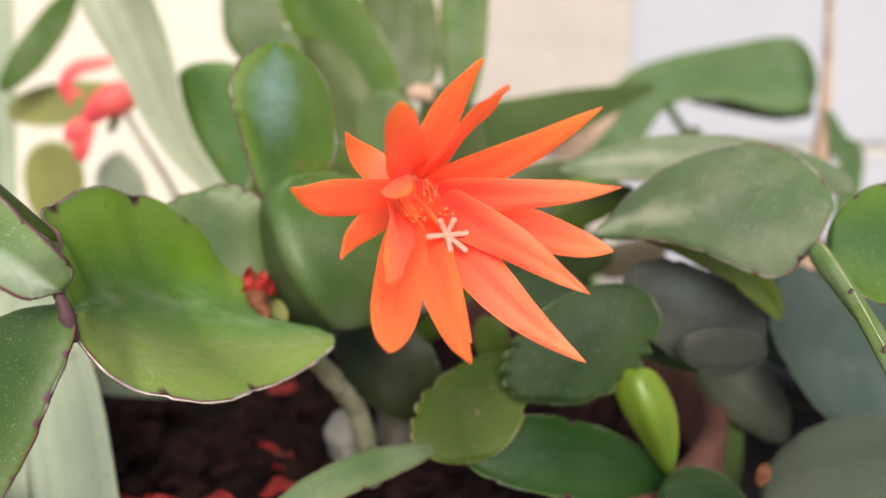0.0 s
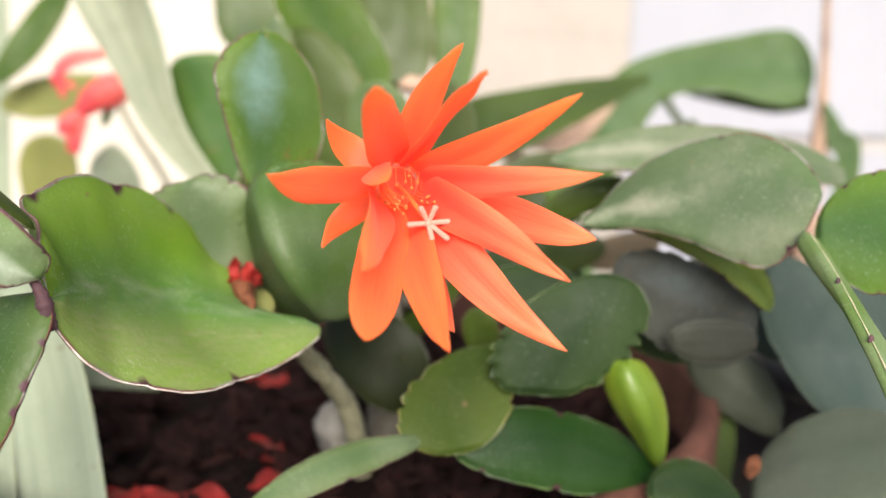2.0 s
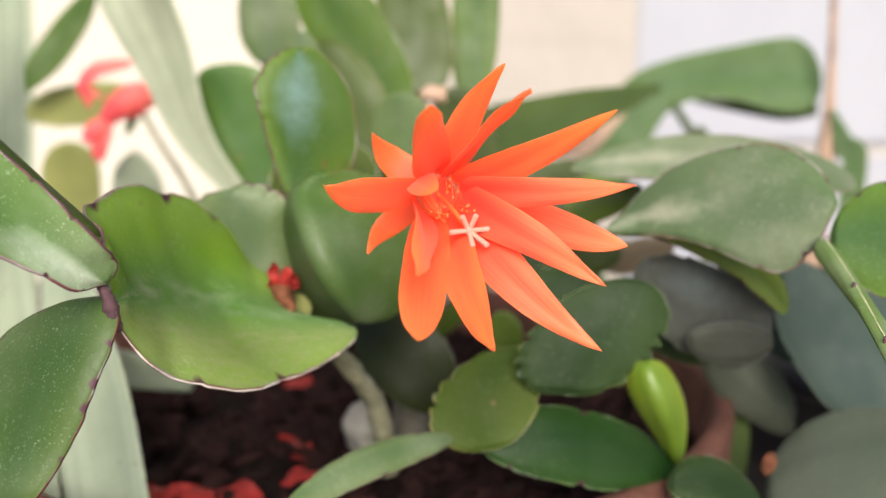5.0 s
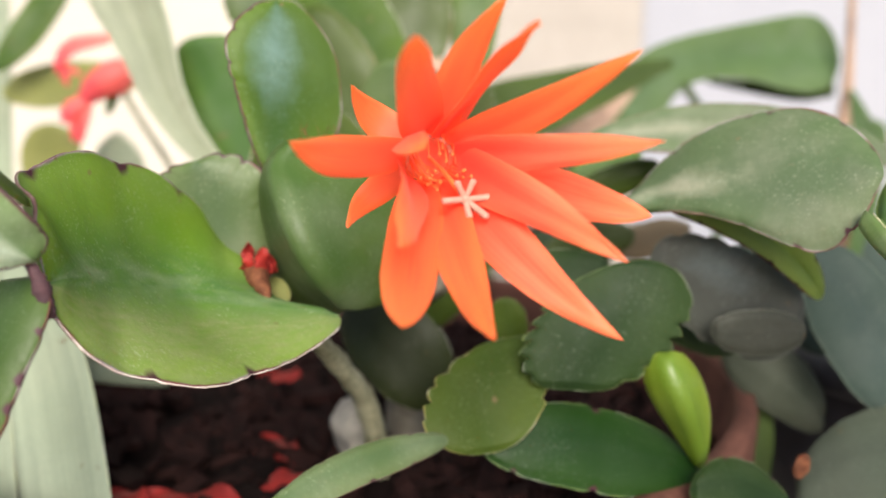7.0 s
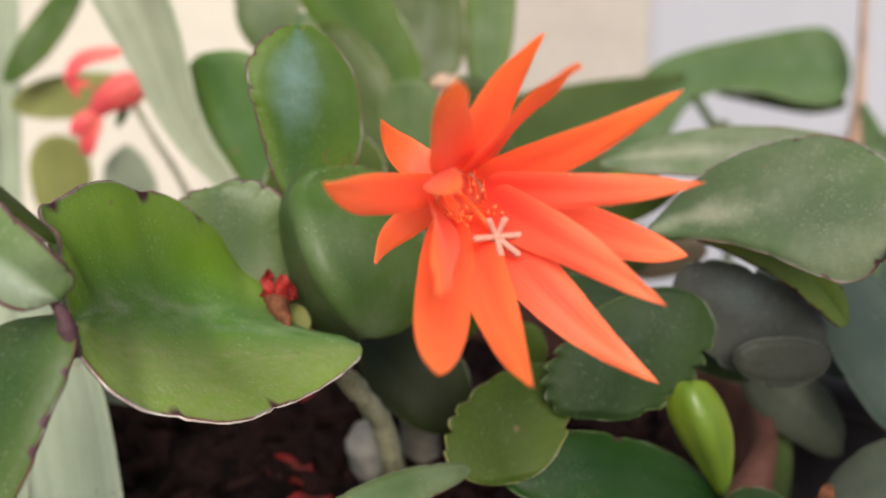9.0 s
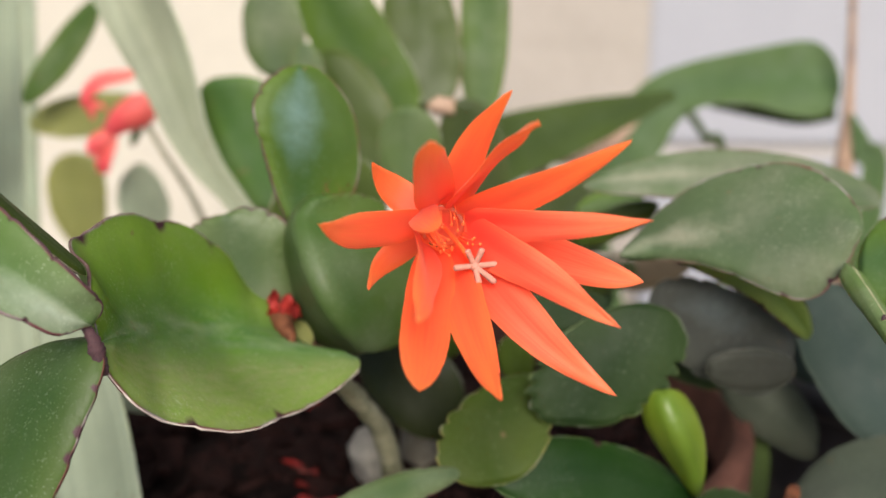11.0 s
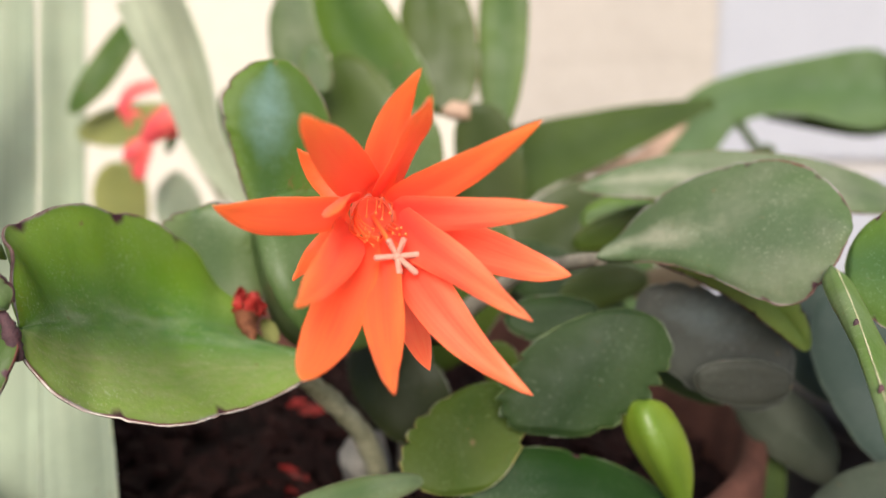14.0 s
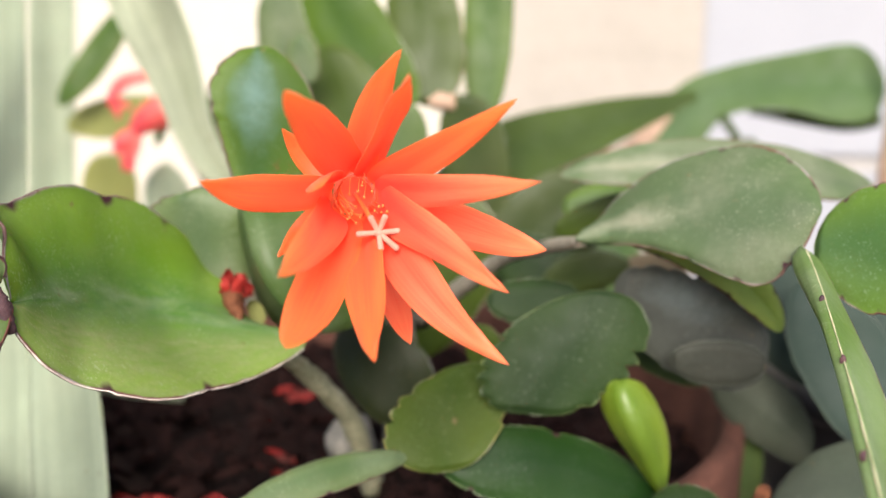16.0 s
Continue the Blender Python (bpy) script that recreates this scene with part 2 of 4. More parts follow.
LUSH = leaf_material("lush_green_skin", (0.007, 0.033, 0.004), (0.014, 0.046, 0.005), (0.055, 0.095, 0.04), 0.25, rim=(0.14, 0.2, 0.07), rimmed=0.98, rough=0.48, gloss=0.14)
GREYLEAF = leaf_material("pale_grey_green_skin", (0.042, 0.053, 0.036), (0.051, 0.060, 0.041), (0.12, 0.13, 0.10), 0.5, rim=(0.08, 0.09, 0.06), rough=0.6, rimmed=0.99, gloss=0.1)
SAGE = leaf_material("sage_green_skin", (0.075, 0.130, 0.050), (0.115, 0.165, 0.060), (0.20, 0.24, 0.16), 0.6, rough=0.5, rimmed=0.982)
TAN = leaf_material("withered_tan_skin", (0.15, 0.115, 0.075), (0.20, 0.155, 0.10), (0.24, 0.21, 0.16), 0.5, rough=0.7, rimmed=0.99, gloss=0.1)
YOUNG = leaf_material("young_green_skin", (0.11, 0.20, 0.012), (0.22, 0.31, 0.02), (0.28, 0.38, 0.13), 0.12, rim=(0.3, 0.16, 0.1), rough=0.42, rimmed=0.985, gloss=0.4)
OLIVE = leaf_material("olive_green_skin", (0.044, 0.074, 0.010), (0.060, 0.092, 0.012), (0.09, 0.115, 0.03), 0.15, rim=(0.16, 0.12, 0.05))
VIVID = leaf_material("vivid_green_skin", (0.028, 0.074, 0.004), (0.058, 0.112, 0.004), (0.10, 0.15, 0.04), 0.12, rim=(0.12, 0.13, 0.04), rough=0.5, gloss=0.15)
PALE = leaf_material("pale_strap_skin", (0.36, 0.42, 0.30), (0.42, 0.49, 0.36), (0.38, 0.40, 0.29), 0.5, rim=(0.38, 0.42, 0.27), rough=0.5, rimmed=0.985, through=0.25, streak=0.4)
STRAP = leaf_material("green_strap_skin", (0.078, 0.145, 0.052), (0.105, 0.172, 0.056), (0.18, 0.24, 0.16), 0.35, rim=(0.14, 0.2, 0.08), rough=0.55, rimmed=0.99, through=0.2, streak=0.25, gloss=0.15)
CREAMY = leaf_material("creamy_strap_skin", (0.36, 0.40, 0.27), (0.42, 0.46, 0.33), (0.5, 0.51, 0.4), 0.5, rim=(0.42, 0.47, 0.34), rough=0.5, rimmed=0.985, through=0.25, streak=0.45)
DARKSTRAP = leaf_material("dark_strap_skin", (0.046, 0.076, 0.020), (0.060, 0.092, 0.022), (0.08, 0.11, 0.05), 0.2, rim=(0.06, 0.10, 0.025), rimmed=0.99, rough=0.65, gloss=0.08)
# almost black: shade below the flower is mixed into this olive colour
DIM = leaf_material("deep_shade_olive_skin", (0.012, 0.018, 0.004), (0.018, 0.026, 0.005), (0.026, 0.030, 0.012), 0.3, rim=(0.08, 0.09, 0.03), rough=0.55, rimmed=0.985)
# olive skin with the shade behind the flower put into its colour
SHADOWY = leaf_material("shaded_olive_skin", (0.035, 0.056, 0.012), (0.048, 0.07, 0.014), (0.09, 0.10, 0.05), 0.35, rim=(0.08, 0.09, 0.03), rough=0.5)
BLUEG = leaf_material("blue_green_skin", (0.036, 0.060, 0.054), (0.042, 0.066, 0.054), (0.08, 0.10, 0.085), 0.45, rim=(0.10, 0.13, 0.09), rough=0.6, rimmed=0.985, gloss=0.12)
# its bluish spot paints a sky highlight on the segment's upper half
ASHEN = leaf_material("ashen_green_skin", (0.056, 0.062, 0.056), (0.062, 0.068, 0.058), (0.13, 0.14, 0.13), 0.5, rim=(0.12, 0.13, 0.09), rough=0.5, rimmed=0.985, gloss=0.25, dust_sheen=0.5, spot=(0.6, 0.5), dust_sheen_tint=(0.17, 0.22, 0.24))
GREYISH = leaf_material("grey_olive_skin", (0.060, 0.078, 0.058), (0.074, 0.092, 0.066), (0.09, 0.10, 0.08), 0.6, rim=(0.06, 0.07, 0.05), rough=0.65, rimmed=0.995, gloss=0.12)
# darker twin of the ashen skin, its shading held in the colour
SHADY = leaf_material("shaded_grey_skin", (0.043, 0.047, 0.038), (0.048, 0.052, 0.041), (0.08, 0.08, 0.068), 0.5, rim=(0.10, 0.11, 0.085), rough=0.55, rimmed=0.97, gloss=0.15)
STEM = rough_material("green_stem", (0.09, 0.09, 0.045), (0.40, 0.39, 0.27), 110, 0.7, shine=0.2)
STUMP = rough_material("grey_stump", (0.13, 0.12, 0.105), (0.33, 0.31, 0.275), 220, 0.85)
RUST = rough_material("rust_brown_rim", (0.08, 0.042, 0.036), (0.22, 0.15, 0.13), 200, 0.8, shine=0.2)
STRAW = rough_material("pale_straw_rim", (0.34, 0.32, 0.18), (0.58, 0.54, 0.36), 300, 0.8)
WOODY = rough_material("woody_stem", (0.09, 0.08, 0.06), (0.28, 0.25, 0.2), 200, 0.8)
REED = rough_material("dry_brown_stalk", (0.17, 0.10, 0.07), (0.42, 0.28, 0.2), 90, 0.7)
ORANGE = petal_material("orange_petal", (0.99, 0.138, 0.060), (0.99, 0.200, 0.064), (0.99, 0.265, 0.054), 0.6)
CORAL = petal_material("coral_petal", (0.99, 0.118, 0.07), (0.99, 0.23, 0.125), (0.99, 0.28, 0.11), 0.58)
RED = petal_material("red_petal", (0.84, 0.20, 0.17), (0.78, 0.11, 0.11), (0.62, 0.05, 0.09))
FADED = rough_material("withered_red_petal", (0.12, 0.008, 0.007), (0.30, 0.021, 0.017), 180, 0.6, 0.5, shine=0.2)
FILAMENT = petal_material("orange_filament", (0.99, 0.19, 0.05), (0.99, 0.22, 0.055), (0.99, 0.28, 0.07), 0.55)
ANTHER = petal_material("orange_anther", (0.99, 0.21, 0.05), (0.99, 0.24, 0.05), (0.99, 0.24, 0.05), 0.4)
STIGMA = rough_material("pale_pink_stigma", (0.45, 0.215, 0.165), (0.55, 0.285, 0.225), 1500, 0.6, shine=0.2)
HUSK = rough_material("dry_husk", (0.045, 0.014, 0.007), (0.20, 0.075, 0.035), 500, 0.8, shine=0.2)
# dark soil and bark, blackened further to carry the shade of the leaves
SOIL = rough_material("dark_potting_soil", (0.0028, 0.0018, 0.0018), (0.012, 0.0066, 0.0060), 160, 0.95, 0.8, 0.003, shine=0.06)
BARK = rough_material("bark_chip", (0.004, 0.0020, 0.0020), (0.027, 0.0115, 0.0100), 150, 0.9, 0.7, 0.002, shine=0.08)
CLAY = rough_material("terracotta", (0.06, 0.025, 0.018), (0.13, 0.055, 0.04), 70, 0.85, 0.3, shine=0.15)
BLACK = rough_material("black_plastic", (0.012, 0.012, 0.016), (0.03, 0.03, 0.04), 80, 0.45, 0.1)
# cream paint, lightened so that the wall's stronger sun sits in its colour
CREAM = rough_material("sunlit_cream_paint", (0.445, 0.412, 0.36), (0.485, 0.448, 0.39), 8, 0.85, 0.25, 0.002)
BEIGE = rough_material("beige_wall_paint", (0.305, 0.272, 0.244), (0.355, 0.318, 0.286), 14, 0.85, 0.35, 0.003)
WHITE = rough_material("white_wall_paint", (0.285, 0.29, 0.33), (0.31, 0.315, 0.355), 4, 0.8, 0.1, 0.002)
GREY = rough_material("grey_plaster", (0.3, 0.28, 0.28), (0.42, 0.40, 0.39), 20, 0.9, 0.4)
PAVE = rough_material("grey_paving", (0.10, 0.09, 0.08), (0.16, 0.145, 0.13), 12, 0.9, 0.4)


# ---------- building blocks ----------
def thing(name, label, category, at=(0, 0, 0), group="", kind=""):
    ob = new(name)
    ob.location = at
    ob.empty_display_size = 0.01
    return tagged(ob, label, category, group, kind)


def link_mesh(name, verts, faces, mat, parent=None, attrs=(), label="", smooth=True):
    me = bpy.data.meshes.new(name)
    me.from_pydata([tuple(v) for v in verts], [], faces)
    for key, values in attrs:
        me.attributes.new(key, "FLOAT", "POINT").data.foreach_set("value", np.asarray(values, dtype=np.float32))
    me.materials.append(mat)
    if smooth:
        me.polygons.foreach_set("use_smooth", [True] * len(me.polygons))
    me.update()
    ob = new(name, me)
    if parent is not None:
        ob.parent = parent
        top = Vector((0, 0, 0))
        p = parent
        while p is not None:
            top += p.location
            p = p.parent
        ob.location = -top
    if label:
        ob["label"] = label
    return ob


def unit(v):
    v = np.asarray(v, float)
    return v / max(np.linalg.norm(v), 1e-9)


def shell(grid, half, name, mat, parent, edge, along, across, label="", node=None):
    """A closed skin of the given half thickness round a grid of points."""
    nu, ns, _ = grid.shape
    du, ds = np.gradient(grid, axis=0), np.gradient(grid, axis=1)
    n = np.cross(du, ds)
    length = np.linalg.norm(n, axis=-1, keepdims=True)
    mean = unit(n.sum((0, 1)))
    n = np.where(length > 1e-12, n / np.maximum(length, 1e-12), mean)
    off = n * half[..., None]
    verts = np.concatenate([(grid + off).reshape(-1, 3), (grid - off).reshape(-1, 3)])
    idx = np.arange(nu * ns).reshape(nu, ns)
    low = idx + nu * ns
    faces = []
    for i in range(nu - 1):
        for j in range(ns - 1):
            faces.append((idx[i, j], idx[i + 1, j], idx[i + 1, j + 1], idx[i, j + 1]))
            faces.append((low[i, j], low[i, j + 1], low[i + 1, j + 1], low[i + 1, j]))
        faces.append((idx[i, 0], low[i, 0], low[i + 1, 0], idx[i + 1, 0]))
        faces.append((idx[i, -1], idx[i + 1, -1], low[i + 1, -1], low[i, -1]))
    for i in (0, nu - 1):
        for j in range(ns - 1):
            q = (idx[i, j], idx[i, j + 1], low[i, j + 1], low[i, j])
            faces.append(q if i == 0 else q[::-1])
    faces = [tuple(int(k) for k in f) for f in faces]
    two = lambda a: np.concatenate([a.ravel(), a.ravel()])
    return link_mesh(name, verts, faces, mat, parent, [("edge", two(edge)), ("along", two(along)), ("across", two(across)), ("node", two(edge * 0 if node is None else node))], label)


def blade(name, parent, mat, base, mid, tip, left, right, pl=(0.5, 0.5), pr=(0.5, 0.5), thick=0.0016, cup=0.0, notches=(), depth=0.05,
          wave=0.0, rib=0.12, nu=44, nv=10, seed=1, label="", keel=0.0, teeth=(0, 0)):
    """A leaf or petal. Its midrib runs from base through mid to tip; left and right say how far each half reaches at its widest."""
    base, mid, tip, left, right = (np.asarray(p, float) for p in (base, mid, tip, left, right))
    ctrl = 2 * mid - 0.5 * (base + tip)
    spine = lambda u: ((1 - u) ** 2)[..., None] * base + (2 * u * (1 - u))[..., None] * ctrl + (u ** 2)[..., None] * tip
    u = (1 - np.cos(np.pi * np.linspace(0.012, 0.988, nu))) / 2
    v = np.sin(np.linspace(-1, 1, 2 * nv + 1) * np.pi / 2)
    rnd = np.random.RandomState(seed)
    centre = spine(u)
    mean = unit(np.cross(tip - base, right - left))
    grid = np.zeros((nu, 2 * nv + 1, 3))
    node = np.zeros((nu, 2 * nv + 1))
    size = (np.linalg.norm(left - mid) + np.linalg.norm(right - mid)) / 2
    for sign, side, (a, b, *c) in ((-1, left, pl), (1, right, pr)):
        power, end = (*c, 1, 1)[:2] if len(c) < 2 else c
        outline = lambda w: np.clip(w / end, 0, 1) ** a * (1 - np.clip(w / end, 0, 1) ** power) ** b
        steps = np.linspace(0.01, 0.99, 99)
        u0 = steps[np.argmax(outline(steps))]
        f = outline(u) / outline(u0)
        mark = np.zeros(nu)
        for k in notches:
            k += rnd.uniform(-0.05, 0.05)
            f *= 1 - depth * np.exp(-((u - k) / 0.018) ** 2)
            mark += rnd.uniform(0.5, 1.0) * np.exp(-((u - k) / 0.020) ** 2)
        bite = teeth[1] * ((1 - u) * teeth[0] % 1) ** 2 * np.clip((u - 0.3) / 0.2, 0, 1)
        f *= 1 + 0.012 * np.sin(u * 17 + rnd.uniform(0, 6)) + 0.008 * np.sin(u * 41 + rnd.uniform(0, 6))
        reach = side - spine(np.array([u0]))[0]
        phase = rnd.uniform(0, 6)
        for j, s in enumerate(v):
            if (s < 0) == (sign < 0) or (s == 0 and sign > 0):
                q = abs(s)
                bow = 0.028 * size * f * np.sin(5.3 * u + phase) * math.sin(2.4 * s + phase) + cup * size * 4 * q * (1 - q) * f + wave * size * q * q * np.sin(u * 9 + phase) + keel * size * (1 - q) ** 2 * f
                node[:, j] = mark * np.clip((q - 0.85) / 0.10, 0, 1)
                grid[:, j] = centre + (q * f * (1 - bite * q ** 8))[:, None] * reach + bow[:, None] * mean
    edge = np.abs(np.tile(v, (nu, 1)))
    along = np.tile(u[:, None], (1, 2 * nv + 1))
    end = np.clip(np.minimum(u, 1 - u) / 0.06, 0.25, 1)
    edge = np.maximum(edge, np.where((along > 0.985) | (along < 0.012), 0.97, 0))
    half = thick / 2 * (np.clip(1 - edge ** 5, 0.22, 1) + rib * np.exp(-(np.tile(v, (nu, 1)) / 0.10) ** 2)) * end[:, None]
    return shell(grid, half, name, mat, parent, edge, along, np.tile(v, (nu, 1)), label, node)


def curve_points(points, steps):
    """Points evenly along a smooth line through the given ones (columns may carry more than a place)."""
    p = np.asarray(points, float)
    p = np.vstack([2 * p[0] - p[1], p, 2 * p[-1] - p[-2]])
    out = []
    for i in range(1, len(p) - 2):
        for t in np.linspace(0, 1, steps, endpoint=False):
            a, b, c, d = p[i - 1:i + 3]
            out.append(0.5 * (2 * b + (c - a) * t + (2 * a - 5 * b + 4 * c - d) * t * t + (3 * b - a - 3 * c + d) * t ** 3))
    out.append(p[-2])
    return np.array(out)


def outlined(name, parent, mat, spine, left, right, thick=0.002, notches=(), depth=0.03, bulge=0.0, fold=0.0, nu=60, nv=12, seed=1, label="", rims=(), left_notches=None, right_notches=None, lobe=0.02, stain=1.0):
    """A leaf between two edge lines, folded along its spine; all three lines run from its base to its tip."""
    def even(points):
        c = curve_points(points, 12)
        d = np.concatenate([[0], np.cumsum(np.linalg.norm(np.diff(c, axis=0), axis=1))])
        u = np.linspace(0.006, 0.994, nu) * d[-1]
        return np.stack([np.interp(u, d, c[:, k]) for k in range(3)], 1)
    mid, sides = even(spine), (even([spine[0], *left, spine[-1]]), even([spine[0], *right, spine[-1]]))
    u = np.linspace(0.006, 0.994, nu)
    v = np.sin(np.linspace(-1, 1, 2 * nv + 1) * np.pi / 2)
    rnd = np.random.RandomState(seed)
    grid, node = np.zeros((nu, 2 * nv + 1, 3)), np.zeros((nu, 2 * nv + 1))
    mean = unit(np.cross(mid[-1] - mid[0], sides[1][nu // 2] - sides[0][nu // 2]))
    mean = mean if mean[1] < 0 else -mean
    size = np.linalg.norm(sides[1][nu // 2] - sides[0][nu // 2]) / 2
    for sign, line, own in zip((-1, 1), sides, (left_notches, right_notches)):
        pull, mark = np.ones(nu), np.zeros(nu)
        cuts = sorted(k + rnd.uniform(-0.04, 0.04) for k in notches) if own is None else list(own)
        for a, b in zip(cuts, cuts[1:]):
            w = np.clip((u - a) / max(b - a, 0.01), 0, 1)
            pull += lobe * np.sin(np.pi * w) ** 0.8 * (1.2 - 0.5 * w)
        for k in cuts:
            pull -= (depth or 0.018) * np.exp(-((u - k) / 0.012) ** 2)
            mark += rnd.uniform(0.5, 0.9) * np.exp(-((u - k) / (0.013 * stain)) ** 2)
        pull += 0.006 * np.sin(u * 23 + rnd.uniform(0, 6)) + 0.003 * np.sin(u * 71 + rnd.uniform(0, 6)) + 0.002 * np.sin(u * 190 + rnd.uniform(0, 6))
        for j, s in enumerate(v):
            if (s < 0) == (sign < 0) or (s == 0 and sign > 0):
                q = abs(s)
                if fold:
                    flat = (q * pull)[:, None] * (line - mid)
                else:
                    flat = (s * pull)[:, None] * (sides[1] - sides[0]) / 2 + (q * q * pull)[:, None] * ((sides[0] + sides[1]) / 2 - mid)
                grid[:, j] = mid + (0.03 * size * np.sin(6.1 * u + seed) * math.sin(2.6 * s + seed) * np.sin(np.pi * u))[:, None] * mean + flat + (((-bulge * 4 * q * (1 - q) if bulge > 0 else -bulge * (1 - q * q)) + fold * math.exp(-(q / 0.22) ** 2) * np.clip((0.9 - u) / 0.35, 0, 1)) * size * np.sin(np.pi * u) ** 0.7)[:, None] * mean
                node[:, j] = mark * np.clip((q - 0.97 + 0.08 * stain) / (0.08 * stain), 0, 1)
    edge = np.abs(np.tile(v, (nu, 1)))
    along = np.tile(u[:, None], (1, 2 * nv + 1))
    half = thick / 2 * np.clip(1 - edge ** 5, 0.22, 1) * np.clip(np.minimum(u, 1 - u) / 0.05, 0.3, 1)[:, None]
    made = shell(grid, half, name, mat, parent, edge, along, np.tile(v, (nu, 1)), label, node)
    for j, rim_mat, radius in rims:
        tube("rim", made, rim_mat, grid[2:-2, j] + mean * (thick * 0.5 if 0 < j < 2 * nv else 0), radius * (1 + 0.3 * np.sin(np.arange(nu - 4) * 0.9)), 6, 0.08, "corky rim", 2)
    return made


def strap(name, parent, mat, points, widths, facing=(0, -1, 0), facing_end=None, fold=0.25, thick=0.0016, blunt=0.0, label="", nv=7, steps=10):
    """A long leaf through the given points, with its half widths; fold is the channel along its middle."""
    line = curve_points([(*p, w) for p, w in zip(points, widths)], steps)
    centre, width = line[:, :3], np.maximum(line[:, 3], 0.0003)
    n = len(centre)
    turn = np.linspace(0, 1, n)[:, None]
    face = unit(facing) * (1 - turn) + unit(facing if facing_end is None else facing_end) * turn
    tangent = np.gradient(centre, axis=0)
    side = np.cross(tangent, face)
    side /= np.maximum(np.linalg.norm(side, axis=1, keepdims=True), 1e-9)
    out = np.cross(side, tangent)
    out /= np.maximum(np.linalg.norm(out, axis=1, keepdims=True), 1e-9)
    if blunt:
        k = np.clip((1 - turn[:, 0]) / blunt, 0.02, 1)
        width = width * np.sqrt(1 - (1 - k) ** 2)
    v = np.linspace(-1, 1, 2 * nv + 1)
    grid = centre[:, None] + side[:, None] * (v[None, :, None] * width[:, None, None]) + out[:, None] * ((np.abs(v) ** 1.5)[None, :, None] * fold * width[:, None, None])
    edge = np.abs(np.tile(v, (n, 1)))
    half = thick / 2 * np.clip(1 - edge ** 4, 0.2, 1)
    return shell(grid, half, name, mat, parent, edge, np.tile(turn, (1, 2 * nv + 1)), np.tile(v, (n, 1)), label)


def tube(name, parent, mat, points, radii, sides=10, lumpy=0.0, label="", steps=6, seed=3, capped=True):
    line = curve_points([(*p, r) for p, r in zip(points, radii)], steps)
    centre, radius = line[:, :3], line[:, 3]
    tangent = np.gradient(centre, axis=0)
    rnd = np.random.RandomState(seed)
    verts, n = [], len(centre)
    for i in range(n):
        t = unit(tangent[i])
        a = unit(np.cross(t, (0.31, 0.9, 0.3) if abs(t[1]) < 0.9 else (1, 0.1, 0.2)))
        b = np.cross(t, a)
        for k in range(sides):
            w = 2 * math.pi * k / sides
            r = radius[i] * (1 + lumpy * rnd.uniform(-1, 1))
            verts.append(centre[i] + r * (math.cos(w) * a + math.sin(w) * b))
    faces = [(i * sides + k, i * sides + (k + 1) % sides, (i + 1) * sides + (k + 1) % sides, (i + 1) * sides + k) for i in range(n - 1) for k in range(sides)]
    faces += [tuple(range(sides))[::-1]] + ([tuple((n - 1) * sides + k for k in range(sides))] if capped else [])
    along = np.repeat(np.linspace(0, 1, n), sides)
    return link_mesh(name, verts, faces, mat, parent, [("along", along), ("edge", along * 0 + 0.3), ("across", along * 0)], label)


def lump(name, parent, mat, at, radii, seed=1, rough=0.2, label=""):
    bm = bmesh.new()
    bmesh.ops.create_icosphere(bm, subdivisions=3, radius=1)
    off = Vector((seed * 3.1, seed * 1.7, 0))
    for v in bm.verts:
        k = 1 + rough * (noise.noise(v.co * 1.3 + off) + 0.5 * noise.noise(v.co * 3.1 + off))
        v.co = Vector((v.co.x * radii[0], v.co.y * radii[1], v.co.z * radii[2])) * k + Vector(at)
    verts, faces = [v.co[:] for v in bm.verts], [tuple(v.index for v in f.verts) for f in bm.faces]
    bm.free()
    return link_mesh(name, verts, faces, mat, parent, label=label)


def box(name, mat, low, high, bevel=0.002, parent=None, label="", kind=""):
    bm = bmesh.new()
    bmesh.ops.create_cube(bm, size=1)
    for v in bm.verts:
        v.co = Vector([(a + b) / 2 + c * (b - a) for a, b, c in zip(low, high, v.co)])
    bmesh.ops.bevel(bm, geom=bm.edges[:], offset=bevel, segments=2, affect="EDGES")
    bm.verts.index_update()
    verts, faces = [v.co[:] for v in bm.verts], [tuple(v.index for v in f.verts) for f in bm.faces]
    bm.free()
    ob = link_mesh(name, verts, faces, mat, parent, label=label, smooth=False)
    return ob


# ---------- setting ----------
ground = box("ground", PAVE, (-60, -60, -0.36), (60, 60, -0.06), 0.01)
tagged(ground, "grey stone paving under the pots", "paving", kind="structure")
EDGE = 0.12874
wall_cream = box("wall_cream", CREAM, (-3.0, 0.80, -0.06), (-0.06, 1.0, 2.6), 0.004)
tagged(wall_cream, "sunlit cream painted wall behind the plants", "wall", kind="structure")
wall_beige = box("wall_beige", BEIGE, (-0.06, 0.79, -0.06), (EDGE, 1.0, 2.6), 0.001)
for k in range(13):
    z0 = -0.0415 + 0.2 * k
    box("block", BEIGE, (-0.06, 0.78, z0 + 0.0001), (EDGE, 0.79, z0 + 0.1999), 0.0002, wall_beige)
tagged(wall_beige, "beige painted block pier with faint joints", "wall", kind="structure")
SEAM = 0.07420
wall_white = box("wall_white", WHITE, (EDGE, 0.784, SEAM + 0.006), (3.0, 1.0, 2.6), 0.002)
tagged(wall_white, "smooth white painted wall", "wall", kind="structure")
plinth = box("wall_plinth", WHITE, (EDGE, 0.775, -0.06), (3.0, 1.0, SEAM - 0.007), 0.003)
tagged(plinth, "white painted plinth at the foot of the wall", "plinth", kind="structure")
